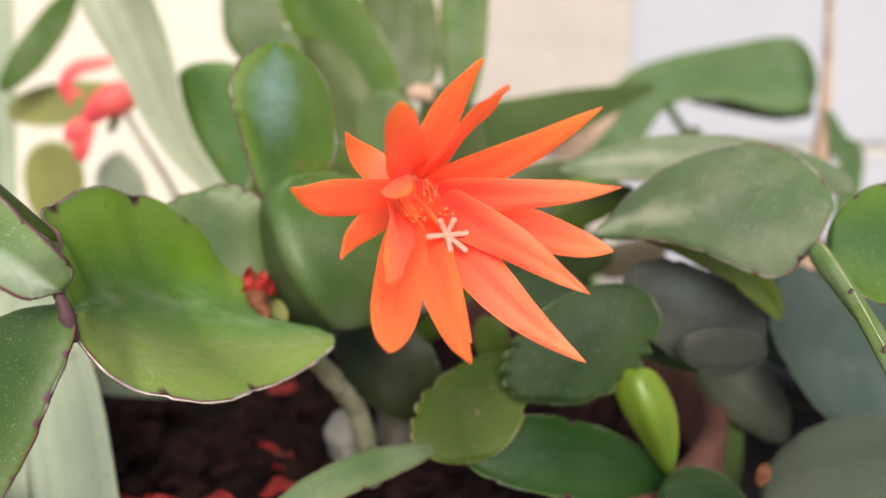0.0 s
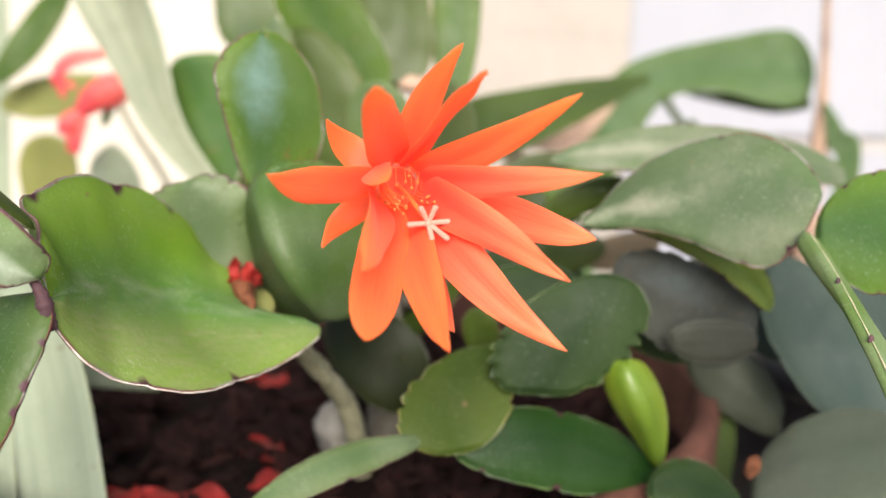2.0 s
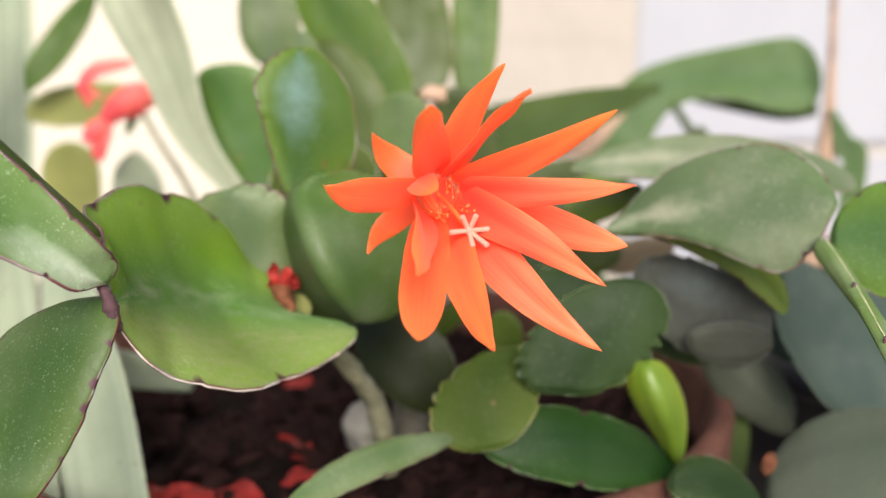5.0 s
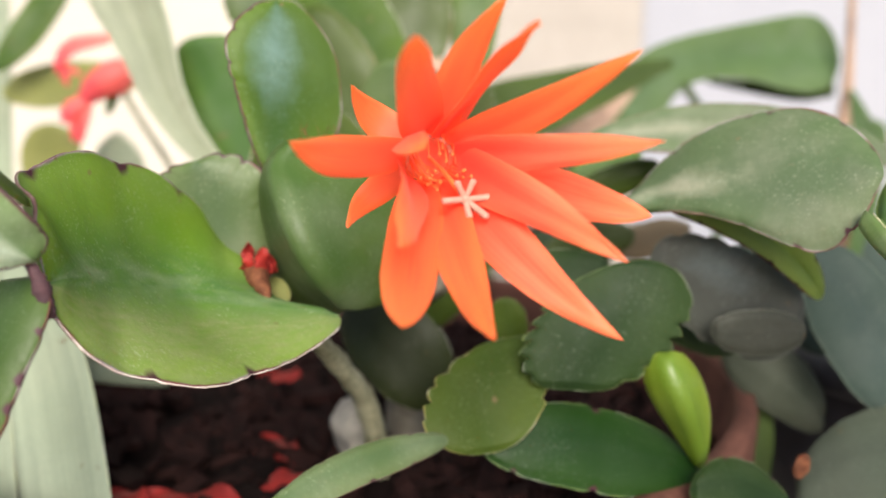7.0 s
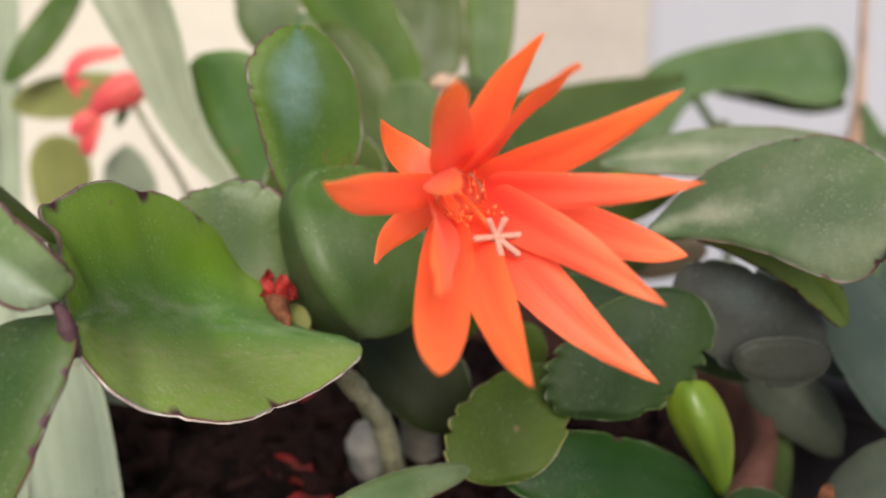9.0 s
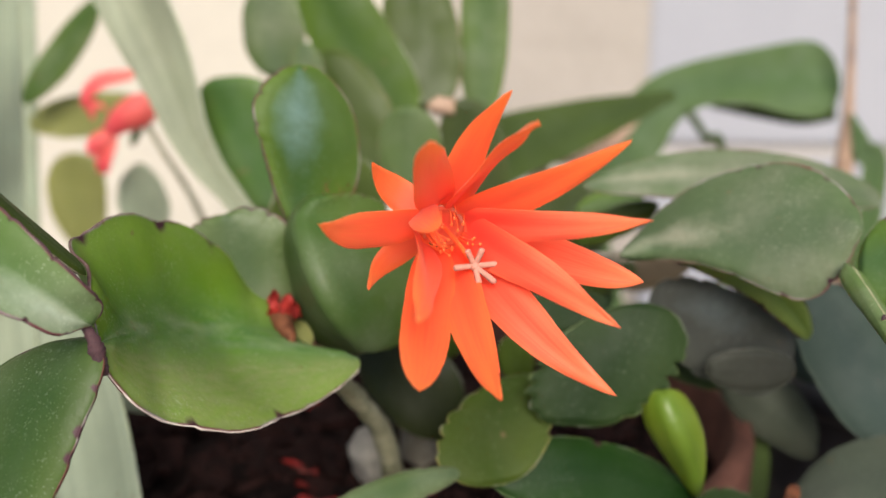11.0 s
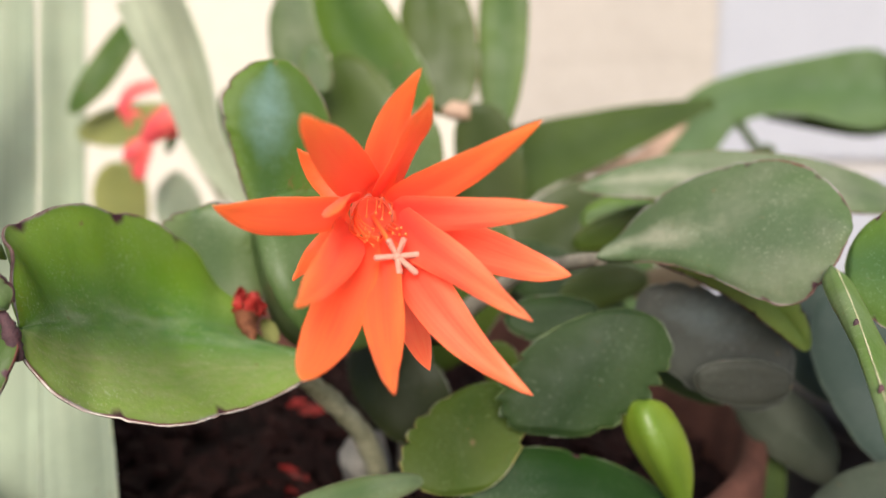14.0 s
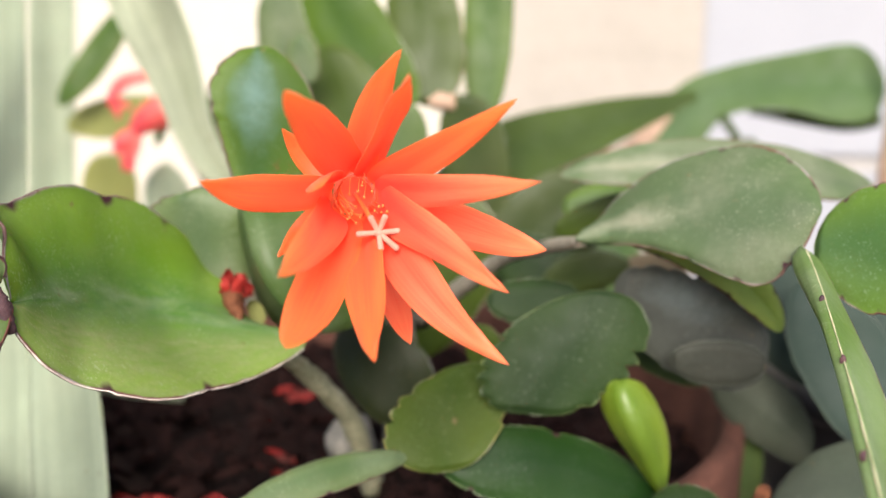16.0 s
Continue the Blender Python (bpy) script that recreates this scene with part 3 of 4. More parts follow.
joint = box("wall_joint", GREY, (EDGE, 0.79, SEAM - 0.007), (3.0, 1.0, SEAM + 0.006), 0.001)
tagged(joint, "grey mortar joint above the plinth", "joint", kind="structure")

# ---------- pot and soil ----------
POT, RIM = Vector((-0.030, 0.256, 0.0)), 0.098
pot = thing("flower_pot", "round terracotta flower pot full of dark soil", "pot", (POT.x, POT.y, -0.06))


def lathe(name, mat, rings, parent, centre, sides=72, label=""):
    verts = [(centre[0] + r * math.cos(2 * math.pi * k / sides), centre[1] + r * math.sin(2 * math.pi * k / sides), z) for r, z in rings for k in range(sides)]
    faces = [(i * sides + k, i * sides + (k + 1) % sides, (i + 1) * sides + (k + 1) % sides, (i + 1) * sides + k) for i in range(len(rings) - 1) for k in range(sides)]
    return link_mesh(name, verts, faces, mat, parent, label=label)


lathe("body", CLAY, [(0.0, -0.06), (0.07, -0.06), (0.072, -0.058), (0.088, 0.022), (0.09, 0.024)], pot, POT)
lathe("rim", CLAY, [(0.09, 0.024), (RIM + 0.003, 0.024), (RIM + 0.005, 0.027), (RIM + 0.006, 0.049), (RIM + 0.005, 0.052), (RIM + 0.001, 0.052), (RIM, 0.049), (RIM - 0.005, 0.01)], pot, POT)

rnd = random.Random(5)
bm = bmesh.new()
bmesh.ops.create_grid(bm, x_segments=90, y_segments=90, size=0.5)
for v in bm.verts:
    x, y = v.co.x, v.co.y
    k = max(abs(x), abs(y)) / max(math.hypot(x, y), 1e-6)
    p = Vector((x * k, y * k, 0)) * 2 * (RIM - 0.002)
    q = p * 40
    v.co = Vector((p.x * 0.975, p.y * 0.975, 0.037 - 0.005 * (p.length / RIM) ** 4 + 0.004 * noise.noise(q) + 0.003 * noise.noise(q * 3) + 0.0015 * noise.noise(q * 9))) + POT
verts, faces = [v.co[:] for v in bm.verts], [tuple(v.index for v in f.verts) for f in bm.faces]
bm.free()
soil = link_mesh("soil", verts, faces, SOIL)
tagged(soil, "dark brown crumbly potting soil filling the pot", "soil", kind="stuff")
CUBE = ((0, 1, 3, 2), (4, 6, 7, 5), (0, 4, 5, 1), (2, 3, 7, 6), (0, 2, 6, 4), (1, 5, 7, 3))


def chip_corners():
    size = Vector((rnd.uniform(0.002, 0.007), rnd.uniform(0.0015, 0.004), rnd.uniform(0.0007, 0.002)))
    return [Vector((dx * size.x * rnd.uniform(0.6, 1), dy * size.y * rnd.uniform(0.6, 1), dz * size.z * rnd.uniform(0.7, 1))) for dx in (-1, 1) for dy in (-1, 1) for dz in (-1, 1)]


# the chips on the front of the soil are pieces of their own, the rest lies joined behind
shapes = []
for _ in range(14):
    me = bpy.data.meshes.new("bark_chip")
    me.from_pydata([tuple(c) for c in chip_corners()], [], CUBE)
    me.materials.append(BARK)
    shapes.append(me)
verts, faces, single = [], [], 0
for _ in range(900):
    r, w = (RIM - 0.006) * math.sqrt(rnd.random()), rnd.uniform(0, 6.283)
    at = Vector((POT.x + r * math.cos(w), POT.y + r * math.sin(w), 0.038 - 0.005 * (r / RIM) ** 4))
    turn = Euler((rnd.uniform(-0.7, 0.7), rnd.uniform(-0.7, 0.7), rnd.uniform(0, 6.3))).to_matrix()
    if at.y < 0.245 and single < 300:
        chip = new("bark_chip", rnd.choice(shapes))
        chip.parent = soil
        chip.matrix_local = Matrix.Translation(at) @ turn.to_4x4()
        single += 1
        continue
    start = len(verts)
    verts += [at + turn @ c for c in chip_corners()]
    faces += [tuple(start + k for k in f) for f in CUBE]
chips = link_mesh("bark_chips", verts, faces, BARK, smooth=False)
tagged(chips, "reddish brown bark chips lying on the soil", "bark chips", kind="stuff")

pot2 = thing("flower_pot", "terracotta flower pot behind the cactus leaves", "pot", (0.215, 0.455, -0.06))
P2 = (0.215, 0.455, 0)
lathe("body", CLAY, [(0.0, -0.06), (0.045, -0.06), (0.047, -0.058), (0.06, 0.018), (0.062, 0.02)], pot2, P2)
lathe("rim", CLAY, [(0.062, 0.02), (0.068, 0.02), (0.07, 0.023), (0.07, 0.043), (0.068, 0.045), (0.065, 0.045), (0.063, 0.042), (0.06, 0.01)], pot2, P2)
soil2 = lathe("soil", SOIL, [(0.0, 0.033), (0.02, 0.034), (0.04, 0.032), (0.0625, 0.03)], None, P2)
tagged(soil2, "dark soil in the pot behind", "soil", kind="stuff")
pot3 = thing("nursery_pot", "black plastic nursery pot beside the terracotta pot", "pot", (0.142, 0.285, -0.06))
P3 = (0.142, 0.285, 0)
lathe("body", BLACK, [(0.0, -0.06), (0.045, -0.06), (0.047, -0.058), (0.057, 0.046), (0.058, 0.048)], pot3, P3)
lathe("rim", BLACK, [(0.058, 0.048), (0.061, 0.048), (0.062, 0.05), (0.062, 0.056), (0.061, 0.058), (0.058, 0.058), (0.057, 0.056), (0.055, 0.02)], pot3, P3)
soil3 = lathe("soil", SOIL, [(0.0, 0.04), (0.02, 0.041), (0.04, 0.039), (0.0565, 0.038)], None, P3)
tagged(soil3, "dark soil in the black plastic pot", "soil", kind="stuff")

# ---------- orange cactus ----------
cactus = thing("flowering_cactus", "green flat-jointed cactus with one open orange flower", "cactus", (-0.01, 0.235, 0.036))
SMOOTH = dict(thick=0.002)
SEG = dict(thick=0.0022, notches=(0.2, 0.42, 0.64, 0.84), depth=0.03)
outlined("segment", cactus, RIPE, [(-0.04698, 0.13000, 0.10246), (-0.04762, 0.13850, 0.10057), (-0.04755, 0.15000, 0.09780), (-0.04358, 0.16300, 0.09364), (-0.03575, 0.16800, 0.09116), (-0.02641, 0.17100, 0.08865), (-0.01798, 0.17120, 0.08730)],
         [(-0.04837, 0.13100, 0.10824), (-0.04916, 0.13300, 0.11218), (-0.05318, 0.13700, 0.11367), (-0.05492, 0.14100, 0.11487), (-0.05420, 0.14600, 0.11506), (-0.05363, 0.15200, 0.11567), (-0.05257, 0.15800, 0.11511), (-0.05168, 0.16400, 0.11329), (-0.05004, 0.17000, 0.11138), (-0.04804, 0.17450, 0.10876), (-0.04552, 0.17950, 0.10478), (-0.04362, 0.18150, 0.10133), (-0.04139, 0.18300, 0.09769), (-0.03781, 0.18350, 0.09524), (-0.03472, 0.18000, 0.09096), (-0.03043, 0.17700, 0.08832), (-0.02417, 0.17400, 0.08762)],
         [(-0.04537, 0.12750, 0.09975), (-0.04342, 0.12850, 0.09595), (-0.04141, 0.13000, 0.09297), (-0.03929, 0.13300, 0.09010), (-0.03602, 0.13550, 0.08825), (-0.03284, 0.13900, 0.08664), (-0.03027, 0.14300, 0.08543), (-0.02733, 0.15000, 0.08414), (-0.02405, 0.15800, 0.08370), (-0.02057, 0.16400, 0.08454), (-0.01813, 0.16950, 0.08594)],
         0.0022, (), 0, 0.03, 0.02, 70, 14, label="large green segment folded along its crease", rims=((-1, CORK, 0.00014), (0, RUST, 0.00014)), left_notches=(0.22, 0.44, 0.58, 0.72), right_notches=(0.33, 0.61), stain=1.5)
outlined("segment", cactus, CHALKY, [(-0.04581, 0.12620, 0.10594), (-0.04982, 0.12100, 0.11150), (-0.05592, 0.11800, 0.11717), (-0.06159, 0.11300, 0.12316)],
         [(-0.04374, 0.12450, 0.10931), (-0.04441, 0.12150, 0.11228), (-0.04718, 0.12000, 0.11614), (-0.05000, 0.11950, 0.11925), (-0.05313, 0.11900, 0.12244), (-0.05873, 0.11700, 0.12734)],
         [(-0.04663, 0.12450, 0.10599), (-0.04762, 0.12000, 0.10646), (-0.05000, 0.11650, 0.10917), (-0.05307, 0.11450, 0.11151), (-0.05704, 0.11100, 0.11510)], 0.0018, (0.16, 0.36, 0.6), 0.04, label="pale dusty segment with a purple-brown rim", rims=((0, JOINT, 0.00016),))
blade("segment", cactus, MOSS, (-0.04808, 0.13000, 0.11172), (-0.05297, 0.12600, 0.11847), (-0.05827, 0.12000, 0.12709), (-0.05560, 0.13100, 0.11884), (-0.05200, 0.12350, 0.11793), (0.3, 0.4), (0.3, 0.4), label="segment seen on edge", thick=0.0010, notches=(0.2, 0.42, 0.64, 0.84), depth=0.03)
tube("joint", cactus, JOINT, [(-0.04691, 0.12620, 0.10575), (-0.04601, 0.12620, 0.10380), (-0.04567, 0.12640, 0.10177), (-0.04528, 0.12660, 0.09915)], [0.0006, 0.0009, 0.0011, 0.0008], lumpy=0.2, label="purple-brown woody joint")
blade("segment", cactus, CLOSE, (-0.04794, 0.12900, 0.10354), (-0.05331, 0.12300, 0.09393), (-0.05574, 0.11500, 0.07801), (-0.06614, 0.12600, 0.09211), (-0.04579, 0.12100, 0.09373), (0.5, 0.5), (0.5, 0.5), thick=0.0022, notches=(0.12, 0.34, 0.42, 0.5, 0.57, 0.66, 0.78), depth=0.02)
outlined("segment", cactus, SHEENED, [(-0.03270, 0.18400, 0.10939), (-0.03240, 0.18650, 0.11705), (-0.03178, 0.18700, 0.12602), (-0.03152, 0.18800, 0.13375), (-0.03185, 0.18900, 0.13958)],
         [(-0.03424, 0.18300, 0.11232), (-0.03571, 0.18200, 0.11764), (-0.03724, 0.18200, 0.12376), (-0.03856, 0.18200, 0.12852), (-0.03904, 0.18300, 0.13237), (-0.03743, 0.18400, 0.13562), (-0.03472, 0.18600, 0.13849)],
         [(-0.02640, 0.18900, 0.10941), (-0.02260, 0.19100, 0.11390), (-0.02096, 0.19200, 0.11906), (-0.02094, 0.19200, 0.12459), (-0.02207, 0.19200, 0.13049), (-0.02453, 0.19100, 0.13529), (-0.02853, 0.19000, 0.13910)], 0.0024, (0.3, 0.46, 0.6, 0.74, 0.88), 0.03, -0.10, label="glossy green segment with a ragged brown rim", rims=((0, JOINT, 0.00015),), right_notches=())
outlined("segment", cactus, DUSTY, [(-0.03637, 0.18200, 0.08762), (-0.04005, 0.18200, 0.09903), (-0.04293, 0.18200, 0.10797), (-0.04503, 0.18200, 0.11192)], [(-0.04063, 0.18300, 0.08725), (-0.04721, 0.18300, 0.09637), (-0.05091, 0.18300, 0.10371), (-0.05162, 0.18300, 0.10854), (-0.04902, 0.18250, 0.11067)],
         [(-0.03326, 0.18400, 0.09419), (-0.03277, 0.18400, 0.10225), (-0.03354, 0.18300, 0.10915), (-0.03704, 0.18300, 0.11219), (-0.04146, 0.18250, 0.11293)], 0.0018, (0.5, 0.62, 0.74, 0.86, 0.95), 0.07, -0.04, lobe=0.04, label="green segment with a ragged brown rim", rims=((-1, JOINT, 0.00022), (0, JOINT, 0.00018)))
outlined("segment", cactus, LEAFY, [(-0.01798, 0.17700, 0.08688), (-0.02108, 0.17000, 0.09506), (-0.02466, 0.16900, 0.10164), (-0.02778, 0.17200, 0.10743), (-0.02925, 0.17600, 0.11219), (-0.02525, 0.17900, 0.11615)],
         [(-0.02160, 0.18600, 0.08361), (-0.02549, 0.19000, 0.08278), (-0.03102, 0.19300, 0.08416), (-0.03492, 0.19400, 0.08887), (-0.03535, 0.19000, 0.09767), (-0.03353, 0.18200, 0.10714), (-0.03197, 0.18200, 0.11219), (-0.02884, 0.18100, 0.11522)],
         [(-0.01270, 0.18200, 0.08674), (-0.00869, 0.18800, 0.09034), (-0.00840, 0.19000, 0.09923), (-0.01244, 0.18900, 0.10949), (-0.01878, 0.18400, 0.11547)], 0.002, (0.3, 0.5, 0.7, 0.88), 0.03, -0.04, 0.01, label="green segment folded along its middle")
outlined("segment", cactus, BROAD, [(0.02914, 0.18400, 0.10458), (0.03597, 0.18700, 0.10604), (0.04393, 0.18300, 0.10843), (0.05360, 0.17900, 0.11012), (0.06206, 0.17600, 0.11095), (0.06918, 0.17300, 0.11237)],
         [(0.03291, 0.19100, 0.10673), (0.03759, 0.19200, 0.11204), (0.04360, 0.19200, 0.11655), (0.05105, 0.19100, 0.11986), (0.05874, 0.18900, 0.12150), (0.06445, 0.18600, 0.12063), (0.06749, 0.18100, 0.11812), (0.06924, 0.17700, 0.11541)],
         [(0.03330, 0.18700, 0.10334), (0.03908, 0.18200, 0.10436), (0.04584, 0.17800, 0.10380), (0.05190, 0.17500, 0.10180), (0.05637, 0.17300, 0.10006), (0.06048, 0.17200, 0.10016), (0.06369, 0.17100, 0.10278), (0.06676, 0.17200, 0.10737)], 0.0022, (0.3, 0.5, 0.62, 0.8, 0.93), 0.03, -0.03, label="broad dusty segment with a brown rim", rims=((-1, RUST, 0.00016), (0, RUST, 0.00012)))
blade("segment", cactus, BROAD, (0.02573, 0.22200, 0.11296), (0.05952, 0.22500, 0.11518), (0.09528, 0.23000, 0.10933), (0.06503, 0.22800, 0.12087), (0.06370, 0.22000, 0.11000), (0.6, 0.5), (0.6, 0.5), **SMOOTH)
blade("segment", cactus, GLOSSY, (0.06797, 0.17200, 0.10664), (0.07753, 0.16600, 0.10795), (0.08797, 0.16000, 0.10972), (0.07920, 0.17000, 0.11764), (0.07685, 0.16200, 0.09779), (0.5, 0.5), (0.5, 0.5), **SEG)
narrow = outlined("segment", cactus, MATTE, [(0.06533, 0.17000, 0.10684), (0.06468, 0.16000, 0.10455), (0.06381, 0.15000, 0.10226), (0.06298, 0.14000, 0.09949), (0.06218, 0.13100, 0.09687), (0.06163, 0.12400, 0.09428), (0.06069, 0.11500, 0.09131), (0.05969, 0.10700, 0.08866)],
         [(0.06382, 0.16800, 0.10482), (0.06340, 0.16200, 0.10303), (0.06320, 0.15400, 0.10149), (0.06292, 0.14400, 0.09932), (0.06240, 0.13400, 0.09643), (0.06176, 0.12600, 0.09383), (0.06090, 0.11700, 0.09071)], [(0.06826, 0.16800, 0.10424), (0.06923, 0.16000, 0.10025), (0.06957, 0.15100, 0.09681), (0.06939, 0.14200, 0.09409), (0.06852, 0.13200, 0.09047), (0.06579, 0.12000, 0.08607)], 0.0014, (), 0.03, 0.0, 0.004, label="narrow segment seen on edge with purple-brown nodes", left_notches=(0.24, 0.42, 0.6, 0.76), right_notches=(), rims=((12, STRAW, 0.00010),))
for at in ((0.06380, 0.14950, 0.10262), (0.06270, 0.13400, 0.09839), (0.06057, 0.11700, 0.09259)):
    lump("node", narrow, JOINT, at, (0.0004, 0.0003, 0.0007), 3, 0.3, "purple-brown node")
blade("segment", cactus, SPRING, (0.03957, 0.19400, 0.10355), (0.05678, 0.19400, 0.09856), (0.06884, 0.19400, 0.08635), (0.05973, 0.19300, 0.10180), (0.05351, 0.19100, 0.09659), (0.5, 0.5), (0.5, 0.5), **SEG)
blade("segment", cactus, ASHEN, (0.06785, 0.19900, 0.08069), (0.05329, 0.19800, 0.08548), (0.03696, 0.19600, 0.09219), (0.05406, 0.19800, 0.07387), (0.05318, 0.19800, 0.09589), (0.45, 0.45), (0.45, 0.35), thick=0.002, teeth=(7, 0.08), nu=70)
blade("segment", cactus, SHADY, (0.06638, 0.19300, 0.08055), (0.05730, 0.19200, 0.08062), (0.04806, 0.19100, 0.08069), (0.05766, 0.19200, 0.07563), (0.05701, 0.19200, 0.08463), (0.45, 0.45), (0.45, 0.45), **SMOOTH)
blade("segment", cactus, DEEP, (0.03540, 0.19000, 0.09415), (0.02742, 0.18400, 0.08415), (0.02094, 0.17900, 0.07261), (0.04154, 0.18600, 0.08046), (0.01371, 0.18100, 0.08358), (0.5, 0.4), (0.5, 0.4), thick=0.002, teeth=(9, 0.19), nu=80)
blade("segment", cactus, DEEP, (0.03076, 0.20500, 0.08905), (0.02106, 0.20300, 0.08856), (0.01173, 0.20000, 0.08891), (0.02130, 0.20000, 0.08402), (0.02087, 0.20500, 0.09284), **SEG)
outlined("segment", cactus, YOUNG, [(0.04749, 0.18900, 0.05433), (0.04454, 0.18400, 0.06292), (0.04076, 0.18000, 0.07162), (0.03864, 0.18100, 0.07654), (0.03860, 0.18400, 0.07828)],
         [(0.04421, 0.18800, 0.05810), (0.03896, 0.18600, 0.06564), (0.03597, 0.18500, 0.07085), (0.03519, 0.18500, 0.07471), (0.03631, 0.18500, 0.07729)], [(0.04837, 0.18800, 0.05951), (0.04796, 0.18700, 0.06617), (0.04597, 0.18600, 0.07226), (0.04343, 0.18600, 0.07620), (0.04130, 0.18500, 0.07803)], 0.0024, (), 0, 0.0, 0.30, 30, 8, label="small glossy new segment")
blade("segment", cactus, LUSH, (0.04847, 0.19000, 0.05209), (0.02652, 0.18200, 0.06077), (0.00606, 0.17700, 0.06269), (0.02642, 0.17800, 0.05357), (0.02553, 0.18600, 0.06713), (0.45, 0.6), (0.45, 0.5), thick=0.0022, notches=(0.46, 0.86), depth=0.09)
blade("segment", cactus, SAGE, (-0.02915, 0.15000, 0.06014), (-0.01738, 0.16100, 0.06427), (0.00012, 0.17200, 0.06560), (-0.01633, 0.16400, 0.06665), (-0.01643, 0.15800, 0.06156), (0.5, 0.5), (0.5, 0.5), **SEG)
blade("segment", cactus, MOSS, (0.00718, 0.17400, 0.06235), (0.00642, 0.18000, 0.07067), (0.01045, 0.18900, 0.07905), (-0.00455, 0.17500, 0.07060), (0.01770, 0.18100, 0.07291), (0.45, 0.45), (0.45, 0.45), thick=0.002, teeth=(8, 0.17), nu=80)
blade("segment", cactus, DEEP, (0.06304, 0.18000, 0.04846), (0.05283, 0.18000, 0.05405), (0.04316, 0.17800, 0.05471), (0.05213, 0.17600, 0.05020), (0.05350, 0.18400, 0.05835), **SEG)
blade("segment", cactus, BLUEG, (0.08254, 0.23200, 0.08963), (0.09190, 0.22200, 0.07166), (0.10301, 0.21000, 0.05186), (0.08132, 0.22200, 0.06700), (0.10095, 0.22400, 0.07405), (0.5, 0.5), (0.5, 0.5), label="large dull blue-green segment", keel=-0.16, **SMOOTH)
blade("segment", cactus, GREYISH, (0.07049, 0.20200, 0.04377), (0.08463, 0.19800, 0.05269), (0.09988, 0.19200, 0.05962), (0.08268, 0.19000, 0.04131), (0.08529, 0.20500, 0.06073), keel=0.10, **SMOOTH)
blade("segment", cactus, GREYLEAF, (0.06308, 0.24000, 0.06154), (0.07525, 0.23600, 0.05638), (0.08632, 0.23200, 0.04800), (0.07836, 0.24000, 0.06292), (0.07540, 0.23400, 0.04732), (0.4, 0.5), (0.4, 0.5), **SMOOTH)
strap("segment", cactus, DARKSTRAP, [(0.06764, 0.22500, 0.02019), (0.07161, 0.23500, 0.03997), (0.07474, 0.24500, 0.05316)], [0.0035, 0.0045, 0.002])
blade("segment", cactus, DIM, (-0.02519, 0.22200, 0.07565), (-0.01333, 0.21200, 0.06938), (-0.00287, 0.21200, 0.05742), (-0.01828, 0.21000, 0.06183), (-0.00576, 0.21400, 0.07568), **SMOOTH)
blade("segment", cactus, OLIVE, (0.01166, 0.20500, 0.07103), (0.01090, 0.20500, 0.07745), (0.01017, 0.20500, 0.08253), (0.00696, 0.20500, 0.07735), (0.01483, 0.20500, 0.07755), **SMOOTH)
blade("segment", cactus, LEAFY, (-0.01536, 0.24500, 0.10547), (-0.01610, 0.24500, 0.11772), (-0.01683, 0.24500, 0.12972), (-0.02402, 0.24500, 0.11830), (-0.00749, 0.24500, 0.11928), **SMOOTH)
blade("segment", cactus, OLIVE, (-0.02355, 0.27800, 0.10000), (-0.03489, 0.28000, 0.12173), (-0.04389, 0.28400, 0.14460), (-0.04812, 0.28000, 0.11814), (-0.02212, 0.28000, 0.12361), **SMOOTH)
blade("segment", cactus, VIVID, (-0.02262, 0.28500, 0.12477), (-0.03623, 0.29000, 0.14357), (-0.04815, 0.29500, 0.17064), (-0.04931, 0.29000, 0.14510), (-0.02232, 0.29000, 0.14508), (0.4, 0.45), (0.35, 0.45), **SMOOTH)
blade("segment", cactus, OLIVE, (-0.01558, 0.29500, 0.12629), (-0.01737, 0.30000, 0.14586), (-0.02028, 0.30500, 0.17040), (-0.02957, 0.30000, 0.14746), (-0.00521, 0.30000, 0.14601), (0.35, 0.4), (0.35, 0.4), **SMOOTH)
blade("segment", cactus, LEAFY, (0.00104, 0.30000, 0.11870), (0.00187, 0.30400, 0.14625), (0.00199, 0.30800, 0.17266), (-0.00598, 0.30400, 0.15142), (0.00946, 0.30400, 0.15246), (0.45, 0.4), (0.45, 0.4), **SMOOTH)
blade("segment", cactus, DUSTY, (-0.07060, 0.33000, 0.13595), (-0.07114, 0.33000, 0.15199), (-0.07159, 0.33000, 0.17045), (-0.08145, 0.33000, 0.15188), (-0.05950, 0.33000, 0.15211), **SMOOTH)
blade("segment", cactus, DUSTY, (-0.04450, 0.26600, 0.13269), (-0.04594, 0.26600, 0.13950), (-0.04658, 0.26600, 0.14582), (-0.05041, 0.26600, 0.13950), (-0.04133, 0.26600, 0.13950), **SMOOTH)
blade("segment", cactus, GLOSSY, (-0.06433, 0.30000, 0.09412), (-0.07366, 0.30000, 0.11555), (-0.08188, 0.30000, 0.13610), (-0.08500, 0.30000, 0.11362), (-0.05300, 0.30000, 0.12000), (0.4, 0.35), (0.4, 0.35), **SMOOTH)
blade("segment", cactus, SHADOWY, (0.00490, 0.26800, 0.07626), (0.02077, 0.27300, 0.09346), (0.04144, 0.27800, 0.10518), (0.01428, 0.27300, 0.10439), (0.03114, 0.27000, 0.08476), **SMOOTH)
